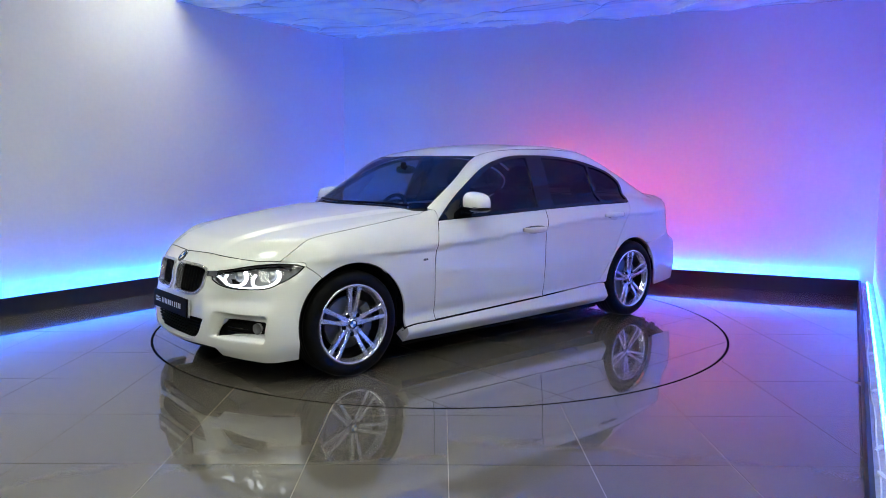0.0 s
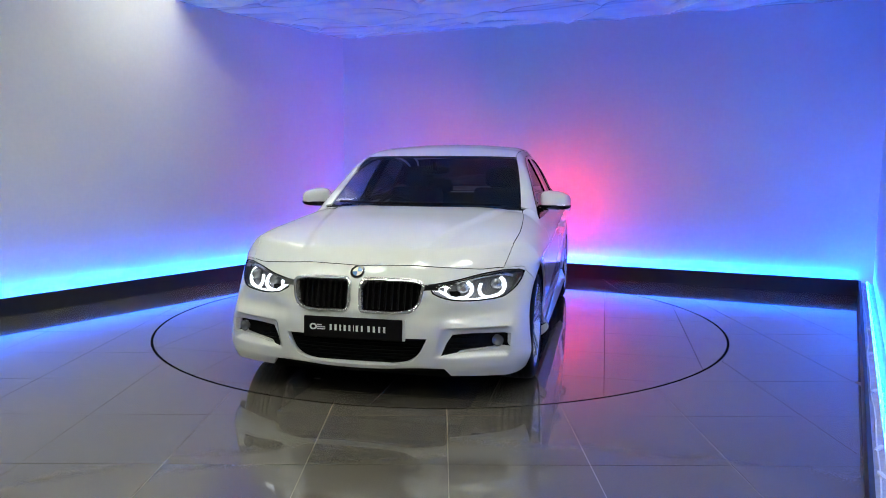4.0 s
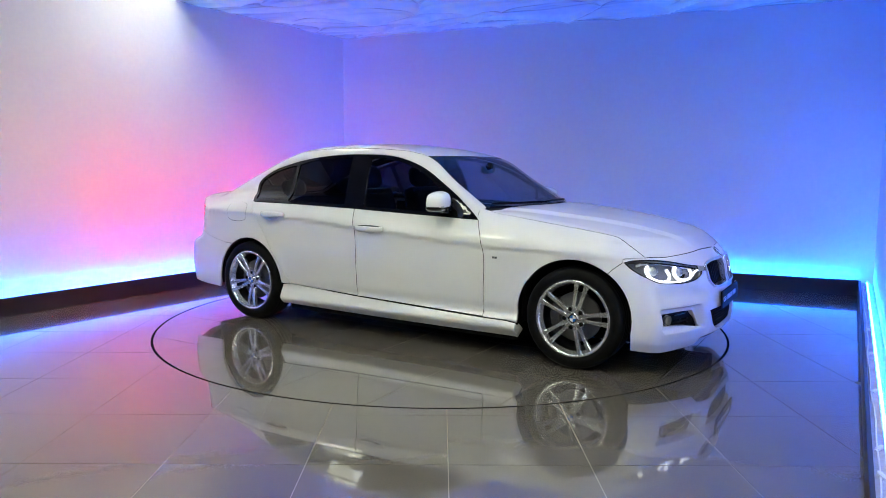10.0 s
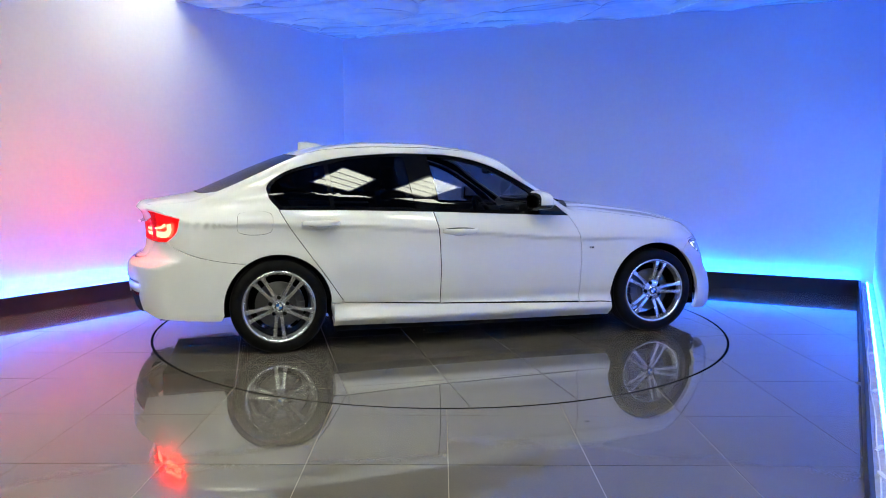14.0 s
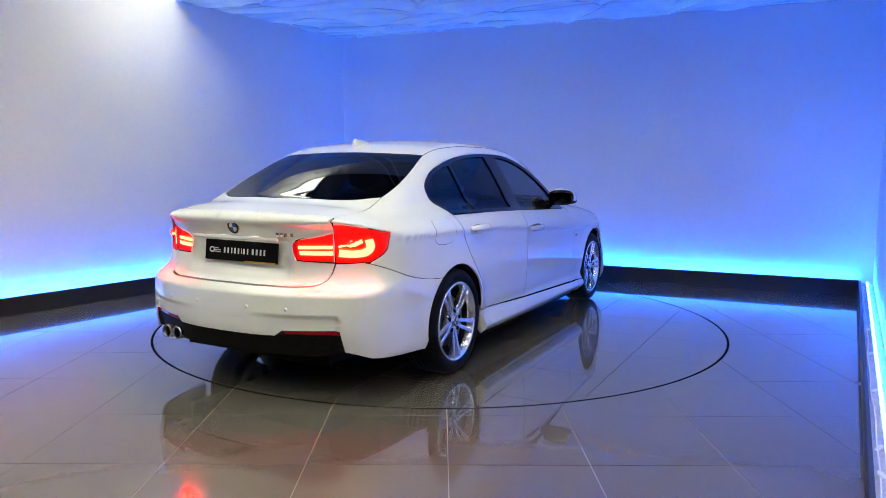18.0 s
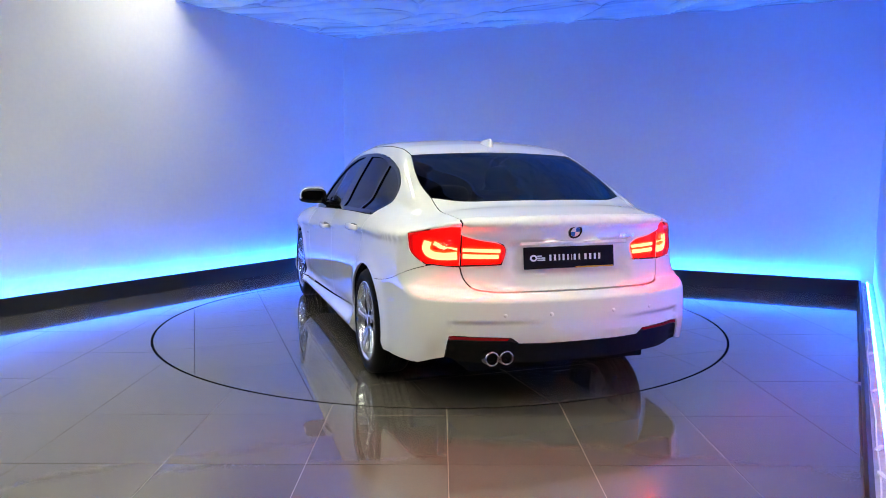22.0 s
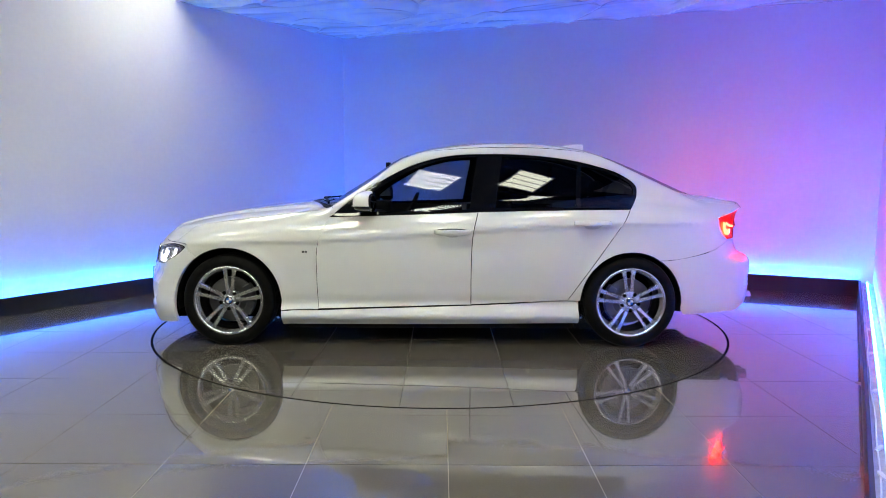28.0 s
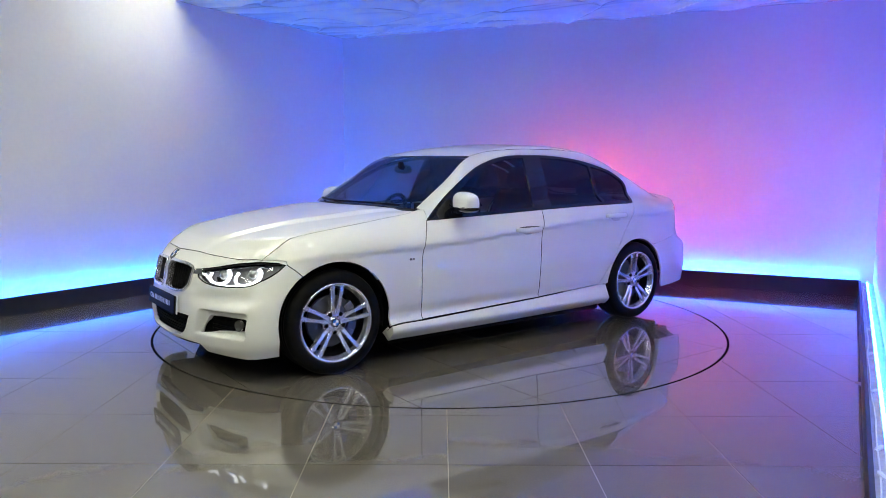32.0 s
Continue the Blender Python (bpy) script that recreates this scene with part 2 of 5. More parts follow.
prism(bm, [(bulk_a.x, bulk_a.y), (bulk_b.x, bulk_b.y), (bulk_b.x + DL.x * 0.05, bulk_b.y + DL.y * 0.05), (bulk_a.x + DL.x * 0.05, bulk_a.y + DL.y * 0.05)], CEIL, SHOW_H)
bmesh.ops.recalc_face_normals(bm, faces=bm.faces)
tagged(part("bulkhead", bm, WALL), "white bulkhead above the bay", "bulkhead", kind="structure")


def film_height(u, v):
    """Sag and wrinkles of the plastic film."""
    s, w = u * DB.x + v * DB.y, u * NB.x + v * NB.y
    z = 0.060 * noise.noise(Vector((s * 0.5, w * 1.3, 2.0)))
    z -= 0.050 * (1 - abs(noise.noise(Vector((s * 0.45 + 0.15 * w, w * 1.9, 5.0))))) ** 9
    z -= 0.040 * (1 - abs(noise.noise(Vector((s * 0.9 + 0.8 * w, w * 1.2, 9.0))))) ** 14
    return z + 0.012 * noise.noise(Vector((s * 1.2, w * 6, 7))) + 0.004 * noise.noise(Vector((s * 4, w * 14, 3)))


# film ceiling over the bay: a quad patch between the bulkhead and the back wall
nu, nv = 240, 150
verts, faces = [], []
for i in range(nu + 1):
    s = i / nu
    p0, p1 = bulk_a.lerp(bulk_b, s) + DL * 0.02, cl.lerp(cr, s)
    for j in range(nv + 1):
        w = j / nv
        p = p0.lerp(p1, w)
        edge = min(1.0, 6 * min(s, 1 - s, w, 1 - w)) ** 0.5
        verts.append((p.x, p.y, CEIL + 0.004 - 0.03 * edge + edge * film_height(p.x, p.y)))
for i in range(nu):
    for j in range(nv):
        a = i * (nv + 1) + j
        faces.append((a, a + 1, a + nv + 2, a + nv + 1))
tagged(part("ceiling_film", mesh_from("ceiling_film", verts, faces, FILM, True)), "wrinkled translucent plastic film ceiling of the bay", "ceiling", kind="structure")

# ceiling light panels of the showroom
def light_panel(m):
    top = new("ceiling_light")
    top.matrix_basis = m
    bm = bmesh.new()
    for lo, hi in (((-0.31, -0.31), (0.31, -0.285)), ((-0.31, 0.285), (0.31, 0.31)), ((-0.31, -0.285), (-0.285, 0.285)), ((0.285, -0.285), (0.31, 0.285))):
        box(bm, (*lo, -0.02), (*hi, 0.0))
    part("frame", bm, WHITE_TRIM, top)
    for x in (-0.143, 0.0, 0.143):
        bm = bmesh.new()
        box(bm, (x - 0.009, -0.285, -0.030), (x + 0.009, 0.285, -0.013))
        part("louvre", bm, WHITE_TRIM, top)
    bm = bmesh.new()
    box(bm, (-0.285, -0.285, -0.012), (0.285, 0.285, -0.002))
    part("diffuser", bm, PANEL_LIGHT, top, "glowing white diffuser")
    return tagged(top, "square recessed light panel in the ceiling", "ceiling light", "showroom light panels")


def linear_light(m):
    top = new("linear_light")
    top.matrix_basis = m
    bm = bmesh.new()
    for lo, hi in (((-0.60, -0.09), (0.60, -0.078)), ((-0.60, 0.078), (0.60, 0.09)), ((-0.60, -0.078), (-0.588, 0.078)), ((0.588, -0.078), (0.60, 0.078))):
        box(bm, (*lo, -0.03), (*hi, 0.0))
    part("frame", bm, WHITE_TRIM, top)
    bm = bmesh.new()
    box(bm, (-0.588, -0.078, -0.02), (0.588, 0.078, -0.002))
    part("diffuser", bm, LINEAR_LIGHT, top, "glowing white diffuser")
    return tagged(top, "narrow white ceiling light along the bulkhead", "ceiling light")


p = bulk_a - NL * 0.70 - DL * 0.10
linear_light(pose(p.x, p.y, SHOW_H, 0, 0, math.degrees(math.atan2(NL.y, NL.x))))

first_light = None
for y, xs in ((0.62, (-2.2,)), (-2.45, (-4.95, -3.75, -2.55, -1.35, -0.15, 1.05)), (-4.85, (-4.95, -3.75, -2.55, -1.35, -0.15, 1.05, 2.25)), (-7.25, (-2.55, -0.15, 2.25))):
    for x in xs:
        m = pose(x, y, SHOW_H, 0, 0, 64)
        first_light = copy_thing(first_light, m) if first_light else light_panel(m)

# ---- the car's body as one smooth solid; x forward, y to its left, z up, origin between the axles on the floor ----
FRONT_AXLE, REAR_AXLE, HUB_Z = 1.405, -1.405, 0.320


def curve(xs, ys):
    """A smooth line through a few stations, without overshoot."""
    xs, ys = np.array(xs, float), np.array(ys, float)
    h, d = np.diff(xs), np.diff(ys) / np.diff(xs)
    m = np.zeros(len(xs))
    m[0], m[-1] = d[0], d[-1]
    for k in range(1, len(xs) - 1):
        if d[k - 1] * d[k] > 0:
            w1, w2 = 2 * h[k] + h[k - 1], h[k] + 2 * h[k - 1]
            m[k] = (w1 + w2) / (w1 / d[k - 1] + w2 / d[k])

    def at(q):
        q = np.clip(np.asarray(q, float), xs[0], xs[-1])
        k = np.clip(np.searchsorted(xs, q) - 1, 0, len(xs) - 2)
        u = (q - xs[k]) / h[k]
        return (ys[k] * (1 + 2 * u) * (1 - u) ** 2 + h[k] * m[k] * u * (1 - u) ** 2
                + ys[k + 1] * u * u * (3 - 2 * u) + h[k] * m[k + 1] * u * u * (u - 1))
    return at


def step(q, a, b):
    u = np.clip((q - a) / (b - a), 0, 1)
    return u * u * (3 - 2 * u)


def smax(a, b, k):
    h = np.clip(0.5 + 0.5 * (a - b) / k, 0, 1)
    return b * (1 - h) + a * h + k * h * (1 - h)


top_line = curve([-2.46, -2.40, -2.27, -2.04, -1.6, 0.4, 0.84, 1.20, 1.44, 1.69, 1.93, 2.06, 2.13, 2.2],
                 [0.975, 0.998, 1.022, 1.050, 1.05, 0.99, 0.980, 0.943, 0.912, 0.866, 0.799, 0.740, 0.69, 0.60])
roof_line = curve([-2.30, -2.04, -1.82, -1.59, -1.36, -1.09, -0.68, -0.45, -0.08, 0.216, 0.485, 0.724, 0.90, 1.2],
                  [0.90, 1.045, 1.146, 1.250, 1.340, 1.412, 1.449, 1.448, 1.416, 1.338, 1.170, 1.021, 0.905, 0.70])
crease_line = curve([-2.3, -1.99, -0.83, -0.28, 0.72, 1.3, 2.0], [0.895, 0.887, 0.856, 0.822, 0.752, 0.735, 0.72])
plan_half = curve([-2.5, -2.2, -1.9, -1.4, -0.8, 0.0, 0.8, 1.4, 1.75, 2.0, 2.2], [0.760, 0.819, 0.870, 0.901, 0.904, 0.906, 0.905, 0.902, 0.888, 0.86, 0.83])
glass_half = curve([-2.2, -2.0, -1.6, -1.2, -0.6, 0.0, 0.5, 0.9], [0.63, 0.695, 0.760, 0.795, 0.822, 0.825, 0.812, 0.78])
nose_line = curve([0.10, 0.16, 0.22, 0.33, 0.44, 0.50, 0.60, 0.66, 0.72, 0.80], [2.05, 2.12, 2.148, 2.155, 2.147, 2.137, 2.125, 2.110, 2.08, 2.02])
nose_sweep = curve([0.15, 0.40, 0.55, 0.65, 0.75], [0.27, 0.29, 0.36, 0.42, 0.46])
tail_line = curve([0.15, 0.28, 0.42, 0.580, 0.606, 0.655, 0.75, 0.86, 0.925, 0.97, 1.02], [-2.36, -2.42, -2.448, -2.442, -2.424, -2.345, -2.318, -2.322, -2.338, -2.366, -2.36])
tail_sweep = curve([0.2, 0.58, 0.68, 0.8, 1.0], [0.31, 0.335, 0.355, 0.365, 0.42])


def lower_body(x, y, z):
    a = np.abs(y)
    zc = crease_line(x)
    up, down = np.maximum(z - zc, 0), np.maximum(zc - z, 0)
    side = plan_half(x) - (0.105 + 0.16 * step(-x, 1.2, 2.0)) * (up / 0.17) ** 1.6 - 0.009 * step(down, 0.0, 0.030) * (1 - step(down, 0.12, 0.34))
    side = side - 0.075 * step(-x, 1.7, 2.25) * (np.maximum(z - 0.76, 0) / 0.22) ** 1.3
    side = side - 0.055 * step(0.30 - z, 0.0, 0.20) ** 1.5
    skirt = step(x, -1.15, -1.0) * (1 - step(x, 1.0, 1.15))
    side = side - 0.020 * skirt * step(0.66 - z, 0.0, 0.34)
    side = side + skirt * (0.044 * np.exp(-((z - 0.215) / 0.045) ** 2) - 0.012 * np.exp(-((z - 0.315) / 0.04) ** 2))
    side = side - 0.03 * step(z - 0.2, 0, 0.3) * step(x, 1.5, 1.9)
    for ax, rad in ((FRONT_AXLE, 0.375), (REAR_AXLE, 0.36)):
        r = np.hypot(x - ax, z - HUB_Z)
        side = side + 0.010 * np.exp(-((r - rad) / 0.06) ** 2)
    ridge = 0.30 + (2.05 - x) * 0.22
    top = top_line(x) - 0.058 * (a / 0.9) ** 2.8 * step(x, 0.2, 0.8) - 0.085 * (a / 0.9) ** 2.4 * step(-x, 1.4, 2.0)
    top = top + 0.015 * (1 - step(a, ridge - 0.01, ridge + 0.06)) * step(x, 0.5, 1.0) * (1 - step(x, 1.9, 2.05))
    pocket = step(a, 0.41 + 0.25 * (z - 0.25), 0.46 + 0.25 * (z - 0.25)) * (1 - step(a, 0.772, 0.797)) * step(z, 0.264, 0.288) * (1 - step(z, 0.404, 0.422))
    brow = step(a, 0.36, 0.46) * (1 - step(a, 0.72, 0.84)) * np.exp(-((z - 0.485) / 0.05) ** 2)
    cheek = (1 - step(a, 0.36 + 0.3 * (z - 0.25), 0.44 + 0.3 * (z - 0.25))) * step(z, 0.20, 0.23) * (1 - step(z, 0.50, 0.56))
    front = x - (nose_line(z) - nose_sweep(z) * (a / 0.9) ** 2.4 - 0.042 * pocket - 0.020 * brow + 0.010 * cheek)
    fold = (1 - step(a, 0.655, 0.69)) * (1 - step(z, 0.470, 0.498)) * step(a, 0.15, 0.50)
    niche = (1 - step(a, 0.30, 0.385)) * step(z, 0.64, 0.71) * (1 - step(z, 0.852, 0.876))
    crisp = 0.010 * np.exp(-((z - 0.967) / 0.012) ** 2)
    rear = -x + (tail_line(z) + tail_sweep(z) * (a / 0.9) ** 3 + 0.023 * fold + 0.045 * niche - crisp)
    f = smax(a - side, 0.93 * (z - top), 0.09)
    f = smax(f, 0.9 * front, 0.08)
    f = smax(f, 0.9 * rear, 0.06 - 0.038 * step(z, 0.88, 0.95))
    return np.maximum(f, 0.12 - z)


def greenhouse(x, y, z):
    a = np.abs(y)
    bow = 0.12 * step(x, -0.2, 0.4) - 0.30 * step(-x, 0.8, 1.5)
    top = roof_line(x + bow * y * y) - (0.095 - 0.05 * step(x, -0.2, 0.3) - 0.025 * step(-x, 0.9, 1.5)) * y * y
    h = z - 0.95
    side = glass_half(x) - 0.40 * h - 0.28 * h * np.abs(h)
    slope = 1.0 / np.sqrt(1 + 0.3 * (step(x, 0.0, 0.4) + step(-x, 0.9, 1.4)))
    g = smax(0.9 * (a - side), slope * (z - top), 0.045)
    return np.maximum(np.maximum(g, 0.84 - z), np.maximum(x - 1.1, -2.2 - x))


def body(x, y, z):
    return -smax(-lower_body(x, y, z), -greenhouse(x, y, z), 0.035)


def solve(eye, way, far):
    """How far along each way from eye the surface lies."""
    lo, hi = np.zeros(len(way)), np.full(len(way), far)
    for _ in range(26):
        mid = (lo + hi) / 2
        p = eye + way * mid[:, None]
        inside = body(p[:, 0], p[:, 1], p[:, 2]) < 0
        lo, hi = np.where(inside, mid, lo), np.where(inside, hi, mid)
    return eye + way * ((lo + hi) / 2)[:, None]


def normal_at(p, e=0.002):
    n = np.stack([body(*(p + e * k).T) - body(*(p - e * k).T) for k in np.eye(3)], 1)
    return n / np.maximum(np.linalg.norm(n, axis=1), 1e-9)[:, None]


SPAN = 0.8
NOSE_X, TAIL_X = 1.25, -1.45


def axis_z(x):
    """Height of the line from which the cross-sections are swept; it rises under the boot lid."""
    return 0.60 + 0.36 * step(-np.asarray(x, float), 1.7, 2.1)


def on_section(q):
    """Surface points for (x, angle in the cross-section, 0 is level to the left)."""
    a = q[:, 1] / SPAN
    eye = np.stack([q[:, 0], 0 * a, axis_z(q[:, 0])], 1)
    return solve(eye, np.stack([0 * a, np.cos(a), np.sin(a)], 1), 1.4)


def on_nose(q):
    """Surface points for (angle round an upright axis behind the nose, height)."""
    a = q[:, 0] / SPAN
    eye = np.stack([np.full(len(q), NOSE_X), 0 * a, q[:, 1]], 1)
    return solve(eye, np.stack([np.cos(a), np.sin(a), 0 * a], 1), 1.4)


def on_tail(q):
    a = q[:, 0] / SPAN
    eye = np.stack([np.full(len(q), TAIL_X), 0 * a, q[:, 1]], 1)
    return solve(eye, np.stack([-np.cos(a), np.sin(a), 0 * a], 1), 1.4)


def on_side(q):
    o = np.zeros(len(q))
    return solve(np.stack([q[:, 0], o, q[:, 1]], 1), np.stack([o, o + 1, o], 1), 1.3)


def on_front(q):
    o = np.zeros(len(q))
    return solve(np.stack([o, q[:, 0], q[:, 1]], 1), np.stack([o + 1, o, o], 1), 2.6)


def on_rear(q):
    o = np.zeros(len(q))
    return solve(np.stack([o, q[:, 0], q[:, 1]], 1), np.stack([o - 1, o, o], 1), 2.8)


def on_top(q):
    """Surface points straight below (x, y), found from above."""
    hi = np.full(len(q), 1.45)
    z = hi.copy()
    found = np.zeros(len(q), bool)
    for k in range(110):
        inside = (body(q[:, 0], q[:, 1], z) < 0) & ~found
        hi[inside] = z[inside]
        found |= inside
        z = np.where(found, z, z - 0.009)
        if found.all():
            break
    lo, up = hi.copy(), hi + 0.009
    for _ in range(14):
        mid = (lo + up) / 2
        inside = body(q[:, 0], q[:, 1], mid) < 0
        lo, up = np.where(inside, mid, lo), np.where(inside, up, mid)
    return np.stack([q[:, 0], q[:, 1], (lo + up) / 2], 1)


PLACE = {"s": on_side, "t": on_top, "f": on_front, "r": on_rear}


def from_side(x, z):
    return on_side(np.array([[x, z]], float))[0]


def from_top(x, y):
    return on_top(np.array([[x, y]], float))[0]


def from_front(y, z):
    return on_front(np.array([[y, z]], float))[0]


def from_rear(y, z):
    return on_rear(np.array([[y, z]], float))[0]


def flat_section(p):
    return (p[0], SPAN * math.atan2(p[2] - float(axis_z(p[0])), p[1]))


def flat_nose(p):
    return (SPAN * math.atan2(p[1], p[0] - NOSE_X), p[2])


def flat_tail(p):
    return (SPAN * math.atan2(p[1], TAIL_X - p[0]), p[2])


def flat_top(p):
    return (p[0], p[1])


DOMAIN = {"top": (on_top, flat_top), "section": (on_section, flat_section), "nose": (on_nose, flat_nose), "tail": (on_tail, flat_tail)}


def outline(kind, *runs):
    """A closed outline in a panel's flat domain. Each run is (view, [(a, b), ...]) and is smoothed; runs meet in corners."""
    flat = DOMAIN[kind][1]
    pts = []
    for view, run in runs:
        run = np.array(run, float)
        if len(run) > 2:
            run = rounded_run(run)
        p = np.array([flat(q) for q in PLACE[view](run)], float)
        pts.extend(p if not pts or np.hypot(*(p[0] - pts[-1])) > 0.002 else p[1:])
    if np.hypot(*(pts[0] - pts[-1])) < 0.002:
        pts.pop()
    return np.array(pts)


def rounded_run(p, n=6):
    """A smooth run through points (centripetal, by chord length)."""
    t = np.concatenate([[0], np.cumsum(np.maximum(np.hypot(*np.diff(p, axis=0).T), 1e-6) ** 0.7)])
    out = []
    m = np.gradient(p, t, axis=0)
    for k in range(len(p) - 1):
        h = t[k + 1] - t[k]
        for u in np.arange(n) / n:
            out.append((1 + 2 * u) * (1 - u) ** 2 * p[k] + u * (1 - u) ** 2 * h * m[k] + u * u * (3 - 2 * u) * p[k + 1] + u * u * (u - 1) * h * m[k + 1])
    out.append(p[-1])
    return np.array(out)


# ---- panels cut from the body ----
from mathutils import geometry


def inside_ring(q, ring):
    a, b = ring, np.roll(ring, -1, 0)
    x, y = q[:, 0][:, None], q[:, 1][:, None]
    hit = ((a[:, 1] > y) != (b[:, 1] > y)) & (x < (b[:, 0] - a[:, 0]) * (y - a[:, 1]) / (b[:, 1] - a[:, 1] + 1e-12) + a[:, 0])
    return hit.sum(1) % 2 == 1


def dense(ring, gap):
    """A ring in even steps."""
    p = np.vstack([ring, ring[:1]])
    out = []
    for a, b in zip(p[:-1], p[1:]):
        n = max(1, int(math.ceil(np.hypot(*(b - a)) / gap)))
        out.extend(a + (b - a) * k / n for k in range(n))
    out = np.array(out)
    keep = [0]
    for k in range(1, len(out)):
        if np.hypot(*(out[k] - out[keep[-1]])) > gap * 0.25:
            keep.append(k)
    return out[keep]


def area(ring):
    x, y = ring.T
    return 0.5 * np.sum(x * np.roll(y, -1) - np.roll(x, -1) * y)


def inset(ring, d):
    """The ring drawn in by d."""
    if area(ring) < 0:
        ring = ring[::-1]
    t1, t2 = ring - np.roll(ring, 1, 0), np.roll(ring, -1, 0) - ring
    t1 /= np.linalg.norm(t1, axis=1)[:, None] + 1e-12
    t2 /= np.linalg.norm(t2, axis=1)[:, None] + 1e-12
    n = np.stack([-(t1 + t2)[:, 1], (t1 + t2)[:, 0]], 1)
    n /= np.maximum(np.linalg.norm(n, axis=1)[:, None], 0.4)
    return ring + n * d


def whole(kind, half):
    """A ring across the car from its left half, which runs from one middle point to the other."""
    other = half[::-1].copy()
    if kind == "top":
        other[:, 1] = -other[:, 1]
    elif kind == "section":
        other[:, 1] = SPAN * math.pi - other[:, 1]
    else:
        other[:, 0] = -other[:, 0]
    return np.vstack([half, other[1:-1]])


SHADED_EDGES = set()  # the faces of the last panel coloured dark for the shade in its gaps


def panel_data(kind, ring, holes=(), res=0.03, gap=0.0028, lift=0.0, depth=0.014):
    ring = inset(dense(ring, res), gap)
    holes = [dense(h, res) for h in holes]
    lo, hi = ring.min(0), ring.max(0)
    gx, gy = np.meshgrid(np.arange(lo[0], hi[0], res), np.arange(lo[1], hi[1], res * 0.87), indexing="ij")
    gx = gx + (np.arange(gx.shape[1]) % 2)[None, :] * res * 0.5
    q = np.stack([gx.ravel(), gy.ravel()], 1)
    rings = [ring, *holes]
    q = q[inside_ring(q, ring)]
    for h in holes:
        q = q[~inside_ring(q, h)]
    edge_pts = np.vstack(rings)
    if len(q):
        near = np.sqrt(((q[:, None] - edge_pts[None]) ** 2).sum(2)).min(1)
        q = q[near > res * 0.45]
    pts = np.vstack([edge_pts, q]) if len(q) else edge_pts
    edges, k = [], 0
    for r in rings:
        edges += [(k + i, k + (i + 1) % len(r)) for i in range(len(r))]
        k += len(r)
    v, e, f, *_ = geometry.delaunay_2d_cdt([Vector(p) for p in pts], edges, [], 0, 1e-6)
    v = np.array([tuple(p) for p in v])
    f = np.array([tuple(t) for t in f])
    mid = v[f].mean(1)
    keep = inside_ring(mid, ring)
    for h in holes:
        keep &= ~inside_ring(mid, h)
    f = f[keep]
    p = DOMAIN[kind][0](v)
    n = normal_at(p)
    p = p + n * lift
    # faces outward
    t = p[f]
    flip = ((np.cross(t[:, 1] - t[:, 0], t[:, 2] - t[:, 0]) * n[f[:, 0]]).sum(1)) < 0
    f[flip] = f[flip][:, ::-1]
    verts, norms, faces = [*p], [*n], [tuple(t) for t in f.tolist()]
    SHADED_EDGES.clear()
    for r in rings:
        o = DOMAIN[kind][0](r)
        on = normal_at(o)
        o = o + on * lift
        c = np.cross(np.roll(o, -1, 0) - np.roll(o, 1, 0), on)
        c /= np.linalg.norm(c, axis=1)[:, None] + 1e-9
        k, m = len(verts), len(r)
        # soft rolled edge, then a skirt
        for off, back, tilt in ((0.0, 0.0, 0.35), (0.0012, 0.0020, 1.0), (0.0012, depth, 1.0)):
            verts += [*(o + c * off - on * back)]
            norms += [*(on * (1 - tilt) + c * tilt)]
        for row in range(2):
            for i in range(m):
                j = (i + 1) % m
                if row:
                    SHADED_EDGES.add(len(faces))
                faces.append((k + row * m + i, k + row * m + m + i, k + row * m + m + j, k + row * m + j))
    norms = np.array(norms)
    norms /= np.linalg.norm(norms, axis=1)[:, None] + 1e-9
    return np.array(verts), norms, faces


def panel(name, kind, ring, mat, parent, holes=(), label="", both=False, shade_edge=True, **how):
    """One body panel; both: its mirror image on the car's right as well. Returns the objects made."""
    v, n, f = panel_data(kind, ring, holes, **how)
    edge_shade = (GAP_SHADE, set(SHADED_EDGES)) if shade_edge and mat is PAINT else None
    made = [part(name, mesh_from(name, v, f, mat, normals=n, edge_shade=edge_shade), mat, parent, label)]
    if both:
        flip = np.array([1, -1, 1])
        right = parent if not isinstance(both, bpy.types.Object) else both
        made.append(part(name, mesh_from(name, v * flip, [t[::-1] for t in f], mat, normals=n * flip, edge_shade=edge_shade), mat, right, label))
    return made


def circle(ax, r, a0, a1, n=14):
    """Points (x, z) of a wheel arch, by angles in degrees from straight ahead."""
    return [(ax + r * math.cos(radians(a)), HUB_Z + r * math.sin(radians(a))) for a in np.linspace(a0, a1, n)]


car = new("saloon_car")
tagged(car, "white four-door saloon car with lit lamps on the turntable", "car")

HOOD_SIDE = [(1.805, 0.738), (1.685, 0.764), (1.45, 0.775), (1.18, 0.762), (0.93, 0.740), (0.735, 0.712)]
GAP_FRONT = [(0.700, 0.905), (0.752, 0.80), (0.782, 0.68), (0.784, 0.50), (0.778, 0.265)]
GAP_MID = [(-0.335, 0.945), (-0.302, 0.80), (-0.290, 0.60), (-0.290, 0.295)]
GAP_REAR = [(-1.392, 0.968), (-1.332, 0.862), (-1.206, 0.68), (-1.072, 0.49), (-0.965, 0.328)]
BELT = [(0.700, 0.905), (0.20, 0.924), (-0.335, 0.945), (-0.85, 0.960), (-1.392, 0.968)]
